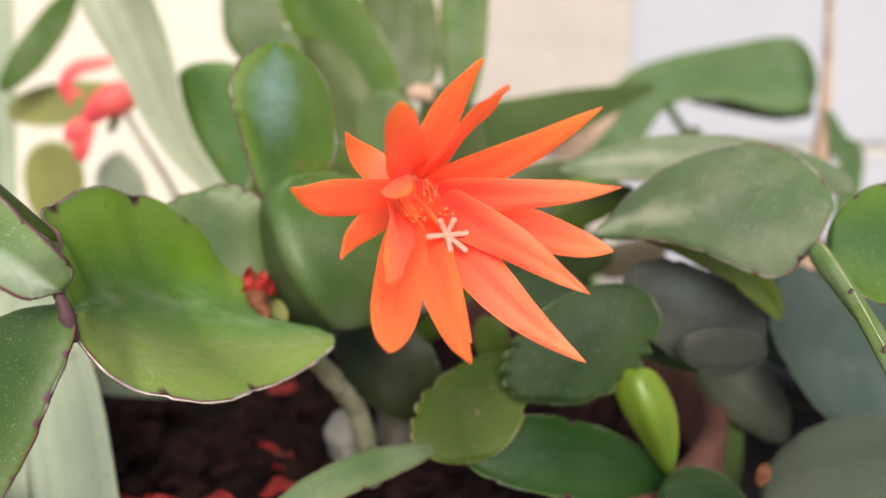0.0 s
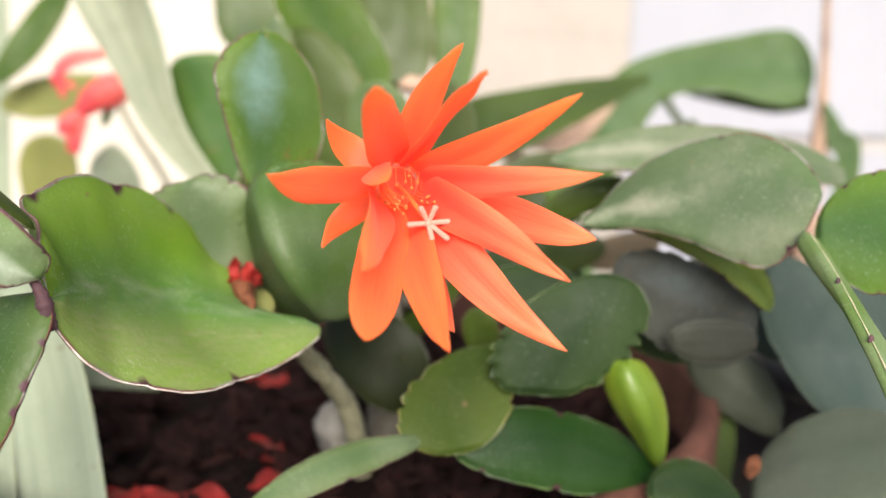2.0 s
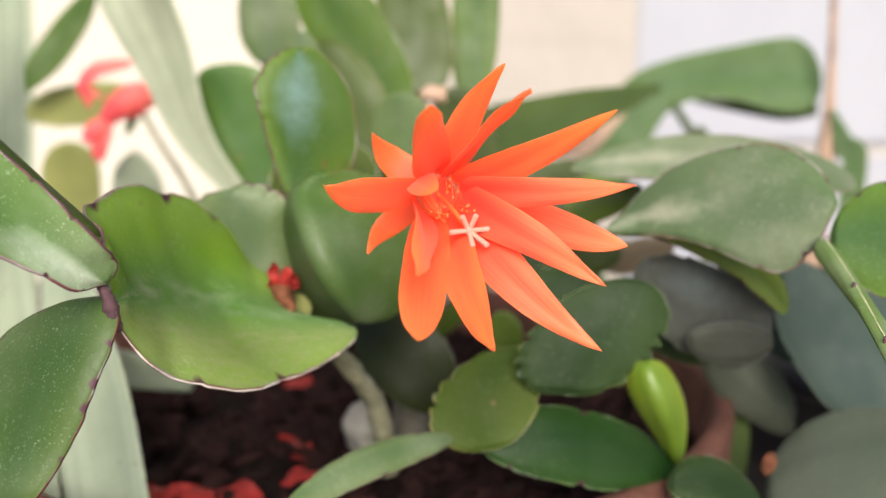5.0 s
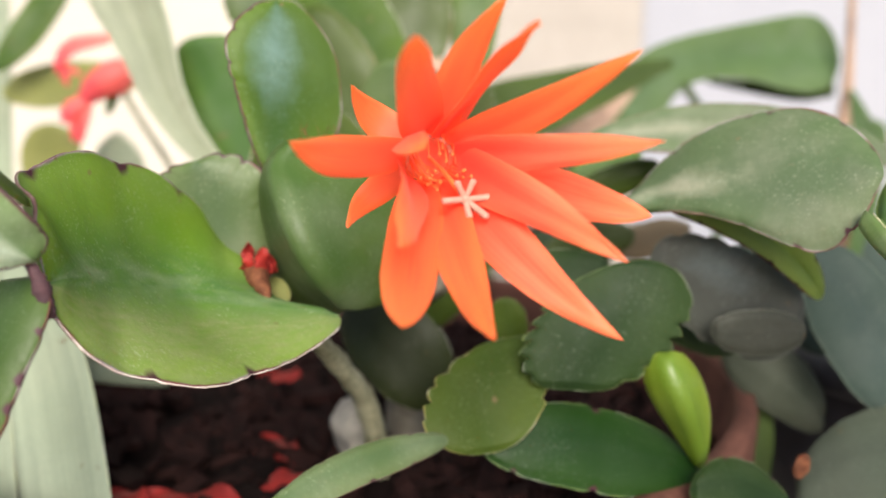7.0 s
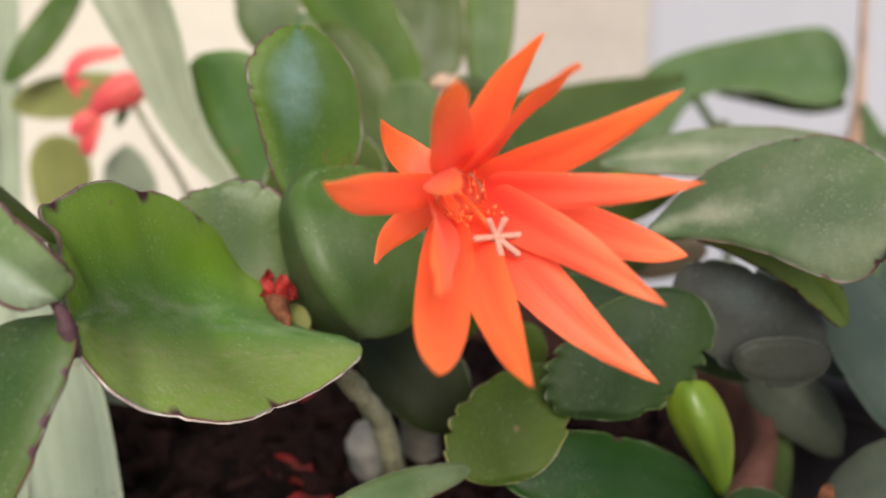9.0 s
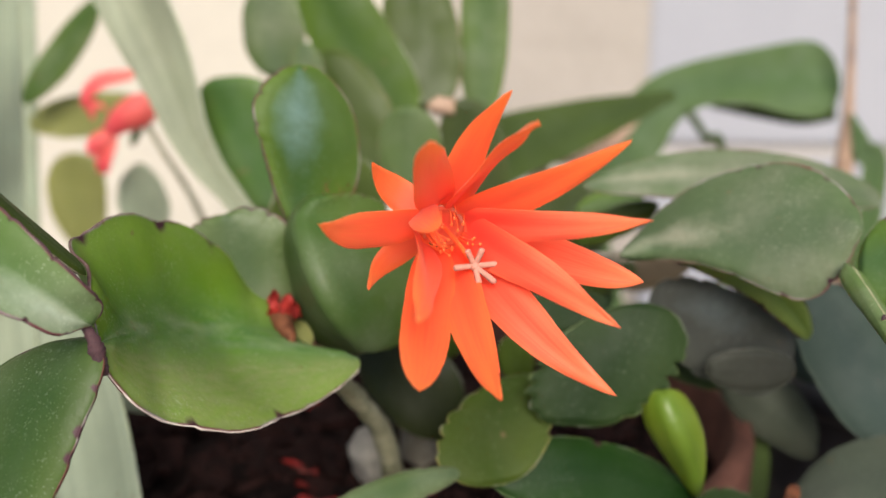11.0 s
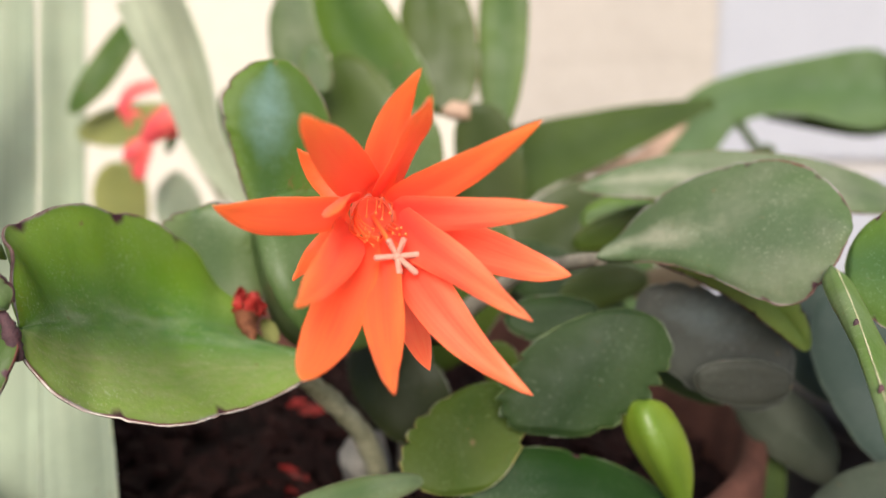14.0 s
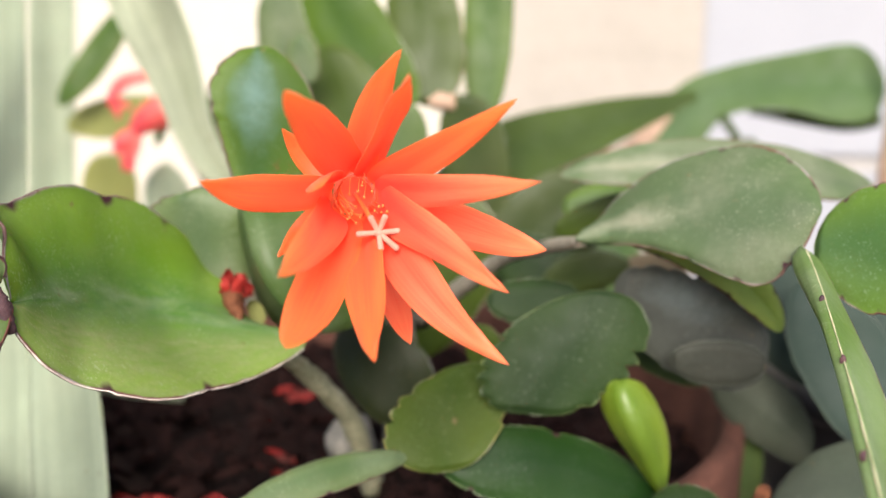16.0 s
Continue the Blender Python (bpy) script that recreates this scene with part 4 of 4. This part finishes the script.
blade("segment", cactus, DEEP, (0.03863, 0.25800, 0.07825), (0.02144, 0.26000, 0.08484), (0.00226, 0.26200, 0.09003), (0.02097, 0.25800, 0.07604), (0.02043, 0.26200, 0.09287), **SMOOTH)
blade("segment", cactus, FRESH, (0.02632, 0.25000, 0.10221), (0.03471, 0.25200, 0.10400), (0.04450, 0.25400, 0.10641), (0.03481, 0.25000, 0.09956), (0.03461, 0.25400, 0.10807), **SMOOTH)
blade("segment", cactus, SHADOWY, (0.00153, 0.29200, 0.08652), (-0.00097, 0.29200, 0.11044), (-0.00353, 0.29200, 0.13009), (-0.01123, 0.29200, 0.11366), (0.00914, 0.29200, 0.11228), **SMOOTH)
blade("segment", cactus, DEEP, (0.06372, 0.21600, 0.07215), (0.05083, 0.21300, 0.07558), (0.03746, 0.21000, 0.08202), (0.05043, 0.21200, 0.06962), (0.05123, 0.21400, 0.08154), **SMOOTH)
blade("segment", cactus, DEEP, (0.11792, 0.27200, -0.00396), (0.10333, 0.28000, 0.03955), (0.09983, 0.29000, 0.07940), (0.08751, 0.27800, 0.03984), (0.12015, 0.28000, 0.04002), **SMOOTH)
blade("segment", cactus, BLUEG, (0.12544, 0.26200, 0.01247), (0.12221, 0.27200, 0.05339), (0.11578, 0.28000, 0.08519), (0.11026, 0.27000, 0.05202), (0.13848, 0.27200, 0.05211), **SMOOTH)
blade("segment", cactus, BLUEG, (0.09123, 0.24300, 0.05993), (0.08068, 0.24500, 0.07726), (0.07214, 0.24700, 0.09333), (0.07078, 0.24400, 0.07427), (0.09038, 0.24600, 0.08162), **SMOOTH)
blade("segment", cactus, OLIVE, (0.02465, 0.23600, 0.09812), (0.03440, 0.23600, 0.10222), (0.04541, 0.23600, 0.10673), (0.03352, 0.23600, 0.10592), (0.03530, 0.23600, 0.09822), **SMOOTH)
blade("segment", cactus, TAN, (0.03973, 0.27000, 0.08029), (0.04951, 0.27000, 0.08253), (0.06134, 0.27000, 0.08574), (0.04929, 0.27000, 0.08770), (0.05049, 0.27000, 0.07751), label="withered tan segment", **SMOOTH)
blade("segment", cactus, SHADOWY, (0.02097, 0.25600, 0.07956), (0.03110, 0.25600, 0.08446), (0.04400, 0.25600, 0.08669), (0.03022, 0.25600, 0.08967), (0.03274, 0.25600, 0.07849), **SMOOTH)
tube("stem", cactus, WOODY, [(0.03073, 0.18600, 0.10412), (0.02263, 0.20000, 0.10007), (0.01241, 0.21500, 0.09415), (-0.00854, 0.23500, 0.07465)], [0.0012, 0.0016, 0.0018, 0.0025], lumpy=0.1)
blade("segment", cactus, MOSS, (-0.03851, 0.23500, 0.08490), (-0.03699, 0.23600, 0.10196), (-0.03500, 0.23800, 0.11791), (-0.05015, 0.23500, 0.10326), (-0.02160, 0.23700, 0.10494), **SMOOTH)
blade("segment", cactus, OLIVE, (-0.01115, 0.25000, 0.06024), (-0.00751, 0.25000, 0.08383), (-0.00485, 0.25200, 0.10629), (-0.02337, 0.25000, 0.08348), (0.00969, 0.25000, 0.08726), **SMOOTH)
tube("stem", cactus, STEM, [(-0.02723, 0.17600, 0.08437), (-0.02373, 0.18600, 0.07704), (-0.02110, 0.19600, 0.06876), (-0.01825, 0.20600, 0.05808), (-0.01688, 0.21600, 0.04178), (-0.01603, 0.22200, 0.02989)], [0.0012, 0.0019, 0.0022, 0.0024, 0.0027, 0.0029], lumpy=0.13)
tube("stem", cactus, WOODY, [(-0.01198, 0.22500, 0.08214), (-0.01187, 0.23200, 0.06585), (-0.01307, 0.23800, 0.04548), (-0.01321, 0.24000, 0.02872)], [0.003, 0.004, 0.005, 0.006], lumpy=0.05)
lump("joint", cactus, REED, (-0.01061, 0.29200, 0.12806), (0.0045, 0.003, 0.0028), 6, 0.35, "dry orange-brown joint")
rnd = random.Random(21)
for k in range(9):
    b0 = np.array((-0.02529, 0.17800, 0.11639)) + np.array((rnd.uniform(0, 0.006), 0, rnd.uniform(-0.0006, 0.0004)))
    tube("bristle", cactus, HUSK, [b0, b0 + np.array((rnd.gauss(0, 0.0005), 0, 0.001)), b0 + np.array((rnd.gauss(0, 0.001), 0, rnd.uniform(0.0015, 0.0028)))], [0.00006, 0.00005, 0.00003], 4, steps=2)
lump("old_stump", cactus, STUMP, (-0.02299, 0.22200, 0.04687), (0.0058, 0.005, 0.0075), 4, 0.3, "grey woody old stump")
bud = tube("withered_bud", cactus, HUSK, [(-0.02990, 0.17050, 0.08899), (-0.03072, 0.17150, 0.09124), (-0.03254, 0.17400, 0.09261), (-0.03377, 0.17700, 0.09354)], [0.0005, 0.0010, 0.0019, 0.0022], sides=14, lumpy=0.18, capped=False, label="withered red bud with a dry open husk")
BUDTOP = np.array((-0.03352, 0.17750, 0.09283))
for k in range(9):
    w = k * 0.7 + 0.3
    c, sn = math.cos(w), math.sin(w)
    b0 = BUDTOP + np.array((0.0012 * c, 0.0012 * sn, 0.0))
    tip0 = b0 + np.array((0.0012 * c + 0.0004 * (k % 3), 0.0012 * sn, 0.0020 + 0.0011 * ((k * 5) % 4)))
    m0 = (b0 + tip0) / 2 + np.array((c, sn, 0)) * 0.0009
    sd = np.array((-sn, c, 0.25 * (k % 2))) * 0.0011
    blade("shrivelled_petal", bud, FADED, b0, m0, tip0, m0 - sd, m0 + sd, (0.3, 0.4), (0.4, 0.3), thick=0.0004, nu=14, nv=4, wave=0.6, seed=k)

blade("bract", bud, YOLIVE, (-0.03210, 0.18100, 0.09154), (-0.02997, 0.17900, 0.08995), (-0.02820, 0.17700, 0.08807), (-0.03098, 0.17800, 0.08910), (-0.02884, 0.18000, 0.09049), thick=0.0006, nu=12, nv=4)

# ---------- orange flower ----------
THROAT = np.array((-0.0015, 0.1410, 0.1170))
HUB = np.array((0.0032, 0.1350, 0.1128))
AXIS = unit((0.10, -1.0, -0.12))
flower = tube("flower", cactus, CORAL, [THROAT - AXIS * 0.014 + np.array((0.001, 0, -0.006)), THROAT - AXIS * 0.008, THROAT - AXIS * 0.003, THROAT + AXIS * 0.0004], [0.0018, 0.0022, 0.0025, 0.0027], sides=20, capped=False, label="open orange flower with pointed petals")


def petal(mid, tip, width, mat=ORANGE, ring=0.0030, taper=(0.28, 0.95), cup=0.06, twist=0.0, back=0.0, seed=1):
    """One petal from the throat's ring through mid to its tip."""
    mid, tip = np.array(mid), np.array(tip)
    out = mid - THROAT
    out = unit(out - AXIS * (out @ AXIS))
    base = THROAT + out * ring - AXIS * back
    run = unit(tip - base)
    face = AXIS - out
    face = unit(face - run * (face @ run))
    side = np.cross(run, face)
    side = unit(side * math.cos(twist) + face * math.sin(twist))
    steps = np.linspace(0.01, 0.99, 99)
    u0 = steps[np.argmax(steps ** taper[0] * (1 - steps ** (taper[2] if len(taper) > 2 else 1)) ** taper[1])]
    wide = (1 - u0) ** 2 * base + 2 * u0 * (1 - u0) * (2 * mid - 0.5 * (base + tip)) + u0 ** 2 * tip
    return blade("petal", flower, mat, base, mid, tip, wide - side * width, wide + side * width, taper, taper, thick=0.0006, cup=0.0, keel=cup, rib=0.3, nu=26, nv=6, seed=seed, wave=0.05)


petal((0.00300, 0.13300, 0.12928), (0.0077, 0.1280, 0.1363), 0.0024, ORANGE, taper=(0.2, 1.0, 1.6), twist=0, back=0, seed=2)
petal((0.00619, 0.13000, 0.12804), (0.0106, 0.1172, 0.1330), 0.0022, ORANGE, taper=(0.2, 0.9, 1.4), twist=-0.8, back=0, seed=3)
petal((0.01206, 0.13100, 0.12417), (0.0219, 0.1246, 0.1305), 0.0024, ORANGE, taper=(0.2, 1.0, 1.8), twist=0, back=0, seed=4)
petal((0.01327, 0.13000, 0.11920), (0.0249, 0.1248, 0.1210), 0.0024, CORAL, taper=(0.18, 1.0, 1.7), twist=0, back=0, seed=5)
petal((0.01586, 0.13500, 0.11344), (0.0254, 0.1329, 0.1114), 0.0029, CORAL, taper=(0.25, 0.9, 1.9), twist=0, back=0.001, seed=6)
petal((0.01170, 0.12900, 0.11292), (0.0214, 0.1233, 0.1079), 0.0032, CORAL, taper=(0.16, 1.0, 1.4), twist=0, back=0, seed=7)
petal((0.01085, 0.13000, 0.10579), (0.0213, 0.1245, 0.0987), 0.0034, CORAL, taper=(0.18, 1.0, 1.5), twist=0, back=0.001, seed=8)
petal((0.00352, 0.12600, 0.10541), (0.0070, 0.1149, 0.1012), 0.0030, ORANGE, taper=(0.14, 1.0, 1.5), twist=0, back=0, seed=9)
petal((-0.00267, 0.12500, 0.10611), (-0.0024, 0.1118, 0.1034), 0.0034, ORANGE, taper=(0.2, 0.8, 2.2), twist=0, back=0, seed=10)
petal((-0.01142, 0.12900, 0.11836), (-0.0145, 0.1190, 0.1209), 0.0027, ORANGE, taper=(0.2, 1.0, 1.9), twist=0, back=0, seed=13)
petal((-0.00208, 0.12500, 0.12665), (-0.0008, 0.1092, 0.1314), 0.0031, ORANGE, taper=(0.16, 0.85, 1.7), twist=-0.45, back=0, seed=15)
petal((-0.00242, 0.12400, 0.11325), (-0.0024, 0.1100, 0.1117), 0.0029, ORANGE, taper=(0.14, 0.9, 1.6), twist=0, back=0, seed=16)
petal((-0.01020, 0.14400, 0.11103), (-0.0115, 0.1372, 0.1086), 0.0021, taper=(0.3, 1.1), back=0.003, seed=11)
petal((-0.00933, 0.14400, 0.12234), (-0.0111, 0.1393, 0.1262), 0.0024, taper=(0.3, 1.0), back=0.003, seed=13)
petal((-0.00358, 0.13300, 0.11994), (-0.0012, 0.1215, 0.1200), 0.0022, taper=(0.5, 0.45), seed=16)
petal((0.00308, 0.14500, 0.10186), (0.0069, 0.1385, 0.0966), 0.0028, CORAL, taper=(0.3, 0.9), back=0.003, seed=17)
tube("throat", flower, CORAL, [THROAT - AXIS * 0.0026, THROAT - AXIS * 0.0024, THROAT - AXIS * 0.0016, THROAT - AXIS * 0.0010, THROAT - AXIS * 0.0005], [0.0003, 0.0014, 0.0023, 0.0029, 0.0031], sides=24, lumpy=0.02, capped=False)
tube("style", flower, FILAMENT, [THROAT - AXIS * 0.001, 0.5 * (THROAT + HUB) + np.array((0, 0, 0.0004)), HUB], [0.0003, 0.0003, 0.0004], 8)
stigma = lump("stigma", flower, STIGMA, HUB, (0.0007, 0.0007, 0.0007), 2, 0.05, "pale pink star-shaped stigma")
for px in ((0.00041, 0.13380, 0.11268), (0.00216, 0.13440, 0.11513), (0.00430, 0.13480, 0.11528), (0.00670, 0.13500, 0.11317), (0.00607, 0.13400, 0.11075), (0.00390, 0.13340, 0.11064)):
    d = np.array(px) - HUB
    tube("stigma_lobe", flower, STIGMA, [HUB, HUB + d * 0.55, HUB + d * 0.9, HUB + d], [0.00038, 0.00042, 0.00044, 0.0002], 8)
rnd = random.Random(11)
up = np.array((0, 0, 1.0))
sidew = unit(np.cross(AXIS, up))
RING = 0.45 * THROAT + 0.55 * HUB + np.array((-0.0004, 0, 0.0012))
for k in range(24):
    w = rnd.uniform(-0.5, 3.9)
    out = sidew * math.cos(w) + up * math.sin(w)
    swirl = -sidew * math.sin(w) + up * math.cos(w)
    start = THROAT + out * 0.0024 - AXIS * 0.0008
    end = RING + out * rnd.uniform(0.0006, 0.0027) - swirl * rnd.uniform(0.0004, 0.0020) + AXIS * rnd.uniform(-0.0012, 0.0012)
    m = 0.5 * (start + end) + out * rnd.uniform(0.0004, 0.0014) + AXIS * rnd.uniform(0.0, 0.0008)
    tube("stamen", flower, FILAMENT, [start, m, end], [0.00008, 0.00007, 0.00006], 6, steps=5)
    lump("anther", flower, ANTHER, end, (0.00020, 0.00019, 0.00024), k, 0.25)

# ---------- pale strap-leaved plant ----------
pale = thing("strap_leaved_plant", "plant with long pale green strap leaves", "plant", (-0.09, 0.235, 0.036))
strap("leaf", pale, PALE, [(-0.07074, 0.18200, 0.03800), (-0.08353, 0.20300, 0.06146), (-0.09679, 0.22200, 0.08000), (-0.10603, 0.23500, 0.09298)], [0.0098, 0.0100, 0.0075, 0.002])
strap("leaf", pale, PALE, [(-0.09619, 0.19000, 0.03157), (-0.10848, 0.21200, 0.05966), (-0.12192, 0.23600, 0.08950), (-0.12452, 0.24600, 0.12583), (-0.12643, 0.25600, 0.17333)], [0.0100, 0.0100, 0.0088, 0.0078, 0.0066], (0.2, -1, 0))
strap("leaf", pale, PALE, [(-0.20337, 0.38500, -0.02663), (-0.20358, 0.39200, 0.03003), (-0.20301, 0.39800, 0.09613), (-0.20165, 0.40200, 0.14571), (-0.20214, 0.41000, 0.19950)], [0.0098, 0.0098, 0.0098, 0.0096, 0.0092], (0.5, -1, 0), None, 0.35)
strap("leaf", pale, PALE, [(-0.09527, 0.22400, 0.06217), (-0.08477, 0.23000, 0.05751), (-0.07265, 0.24000, 0.05038)], [0.004, 0.0045, 0.002], (0, -1, 0.3))
strap("leaf", pale, PALE, [(-0.14938, 0.20000, 0.03466), (-0.13429, 0.20500, 0.09098), (-0.12046, 0.21000, 0.13106), (-0.11037, 0.21300, 0.15026), (-0.10131, 0.21700, 0.16610), (-0.09711, 0.21900, 0.17532)], [0.009, 0.009, 0.0072, 0.0062, 0.0055, 0.0048], (0.2, -1, 0.3))
strap("leaf", pale, CREAMY, [(-0.06282, 0.28200, 0.08632), (-0.07339, 0.28200, 0.10115), (-0.08031, 0.28200, 0.11025), (-0.08616, 0.28400, 0.12073), (-0.09054, 0.28700, 0.13260), (-0.09484, 0.29000, 0.14285), (-0.10069, 0.29300, 0.15485), (-0.10612, 0.29600, 0.16525)], [0.0028, 0.0035, 0.0047, 0.0062, 0.0080, 0.0098, 0.0112, 0.0116], (0.5, -1, 0.2), (-0.3, -1, 0.1), 0.45)

# ---------- red-flowered plant ----------
redp = thing("red_flowered_plant", "low plant with olive leaves and a hanging red flower", "plant", (-0.12562, 0.36000, 0.00374))
blade("leaf", redp, LEAFY, (-0.19002, 0.38500, 0.12389), (-0.17215, 0.38500, 0.14383), (-0.15474, 0.38500, 0.16665), (-0.17763, 0.38500, 0.14765), (-0.16666, 0.38500, 0.14000), (0.5, 0.6), (0.5, 0.6))
blade("leaf", redp, YOLIVE, (-0.13678, 0.40000, 0.12151), (-0.16869, 0.40000, 0.11939), (-0.19605, 0.40000, 0.11588), (-0.16705, 0.39500, 0.11011), (-0.17038, 0.40500, 0.12810))
blade("leaf", redp, YOLIVE, (-0.17516, 0.40000, 0.06087), (-0.17737, 0.40000, 0.08331), (-0.17674, 0.40000, 0.10291), (-0.19047, 0.40000, 0.08555), (-0.16346, 0.40000, 0.08603), (0.5, 0.35), (0.5, 0.35))
blade("leaf", redp, PALE, (-0.13352, 0.37000, 0.06979), (-0.13559, 0.37000, 0.08503), (-0.13566, 0.37000, 0.10191), (-0.14615, 0.37000, 0.08599), (-0.12476, 0.37000, 0.08525), (0.5, 0.8), (0.5, 0.8))
tube("stalk", redp, STEM, [(-0.09623, 0.36000, 0.04697), (-0.11037, 0.36000, 0.08618), (-0.12162, 0.36000, 0.10569), (-0.12904, 0.36200, 0.11733)], [0.0016, 0.0013, 0.0011, 0.0012])
tube("stalk", redp, STEM, [(-0.11169, 0.37000, 0.02497), (-0.13235, 0.38000, 0.06298), (-0.16218, 0.39500, 0.07195)], [0.002, 0.0016, 0.0012])
rflower = tube("flower", redp, RED, [(-0.12508, 0.36200, 0.12553), (-0.13012, 0.36000, 0.12338), (-0.13650, 0.35800, 0.11995), (-0.14185, 0.35700, 0.11480)], [0.0040, 0.0062, 0.0054, 0.0030], sides=14, label="red tubular flower with narrow hanging petals")
for b0, m0, t0, w0 in (((-0.12945, 0.35600, 0.13768), (-0.14036, 0.35200, 0.13462), (-0.14740, 0.35000, 0.12423), 0.0030), ((-0.14150, 0.35500, 0.12377), (-0.14478, 0.35200, 0.12588), (-0.14517, 0.35100, 0.11966), 0.0028), ((-0.13957, 0.35700, 0.11633), (-0.14392, 0.35300, 0.11287), (-0.14779, 0.35200, 0.10652), 0.0030), ((-0.14030, 0.35600, 0.11530), (-0.14251, 0.35400, 0.10794), (-0.14414, 0.35400, 0.09957), 0.0036)):
    b0, m0, t0 = np.array(b0), np.array(m0), np.array(t0)
    sd = unit(np.cross(t0 - b0, (0, -1, 0.3))) * w0
    blade("petal", rflower, RED, b0, m0, t0, m0 - sd, m0 + sd, (0.2, 0.4), (0.2, 0.4), thick=0.0010, nu=16, nv=4, wave=0.1)
blade("bract", rflower, DARKSTRAP, (-0.13033, 0.36000, 0.11954), (-0.13284, 0.36000, 0.11414), (-0.13489, 0.36000, 0.10915), (-0.13460, 0.36000, 0.11412), (-0.13063, 0.36000, 0.11418), thick=0.001, nu=12, nv=3)

# ---------- arching strap-leaved plant ----------
arch = thing("arching_leaf_plant", "plant with arching green strap leaves and a dry stalk", "plant", (0.13, 0.46, -0.06))
strap("leaf", arch, STRAP, [(0.09, 0.46, -0.06), (0.05117, 0.45200, 0.05419), (0.06179, 0.45500, 0.08500), (0.07323, 0.46000, 0.10755), (0.08557, 0.46500, 0.12407), (0.10323, 0.47000, 0.13196), (0.12733, 0.47500, 0.13476), (0.15106, 0.47500, 0.13398), (0.17219, 0.47500, 0.13345)], [0.008, 0.0105, 0.0125, 0.0135, 0.0125, 0.0115, 0.0140, 0.0195, 0.0190], (0.1, -1, 0.2), (0, -1, 0.45), 0.2, blunt=0.09)
strap("leaf", arch, DARKSTRAP, [(0.05, 0.44, -0.06), (-0.01207, 0.37500, 0.06873), (-0.00035, 0.36000, 0.10286), (0.03466, 0.36500, 0.11725), (0.07326, 0.37000, 0.12981)], [0.006, 0.012, 0.014, 0.0105, 0.002], (0, -1, 0.5), None, 0.14)
strap("leaf", arch, DARKSTRAP, [(0.11209, 0.47800, 0.12187), (0.13404, 0.48000, 0.11931), (0.15689, 0.48000, 0.11683), (0.17309, 0.48000, 0.11879)], [0.001, 0.0030, 0.0042, 0.0035], (0, -1, -0.2), None, 0.1, label="folded dark underside of the arching leaf")
tube("dry_stalk", arch, REED, [(0.165, 0.462, -0.06), (0.17206, 0.46000, 0.09456), (0.17185, 0.46000, 0.12019), (0.17027, 0.46000, 0.15434), (0.16757, 0.46000, 0.19997)], [0.005, 0.0045, 0.0026, 0.0018, 0.0016], label="thin dry brown stalk")
strap("leaf", arch, STRAP, [(0.175, 0.46, -0.06), (0.18413, 0.45500, 0.08305), (0.17833, 0.45500, 0.10187), (0.17171, 0.45500, 0.11906)], [0.004, 0.006, 0.005, 0.001])
strap("leaf", arch, REED, [(0.085, 0.44, -0.06), (0.02459, 0.40000, 0.08809), (0.04982, 0.41000, 0.10411), (0.06844, 0.42000, 0.12154)], [0.004, 0.004, 0.0045, 0.002], label="dry brown leaf")
tube("stalk", arch, DARKSTRAP, [(0.12, 0.455, -0.06), (0.11251, 0.45000, 0.09316), (0.10414, 0.45000, 0.10771), (0.09490, 0.45000, 0.12076)], [0.002, 0.002, 0.002, 0.002])

# ---------- fallen petals and litter ----------
def litter(at, ln, wd, turn, lift, label="withered red petal fallen on the dark soil"):
    c = np.array((at[0], at[1], 0.0385))
    d = np.array((math.cos(turn), -math.sin(turn), lift)) * ln
    s = np.array((math.sin(turn), math.cos(turn), 0.4)) * wd
    ob = blade("fallen_petal", None, FADED, c - d, c + np.array((0, 0, 0.0012)), c + d, c - s, c + s, (0.5, 0.9), (0.5, 0.7), thick=0.0006, wave=0.5, nu=22, nv=5, seed=int(ln * 1e5))
    return tagged(ob, label, "petal", "fallen petals")


litter((-0.04198, 0.22453, 0.03950), 0.0105, 0.0042, 1.0, 0.12)
litter((-0.03651, 0.20808, 0.03950), 0.0070, 0.0032, -0.5, 0.1)
litter((-0.05405, 0.19742, 0.03950), 0.0125, 0.0046, 0.2, 0.06)
litter((-0.06814, 0.19809, 0.03950), 0.0060, 0.0034, 0.4, 0.1)
litter((-0.05335, 0.27516, 0.03950), 0.0085, 0.0040, 0.5, 0.1)
straw = tube("straw", None, REED, [(-0.08093, 0.23600, 0.03161), (-0.08075, 0.24000, 0.03490), (-0.08107, 0.24600, 0.03785)], [0.0007, 0.0006, 0.0005], 6)
tagged(straw, "thin dry straw sticking out of the soil", "straw")
husk = blade("dry_leaf_scrap", None, HUSK, (0.06533, 0.18800, 0.05285), (0.06583, 0.18800, 0.05542), (0.06681, 0.18800, 0.05774), (0.06462, 0.18800, 0.05588), (0.06740, 0.18800, 0.05484), thick=0.0008, wave=0.2)
tagged(husk, "orange-brown dry leaf scrap among the leaves", "dry leaf")
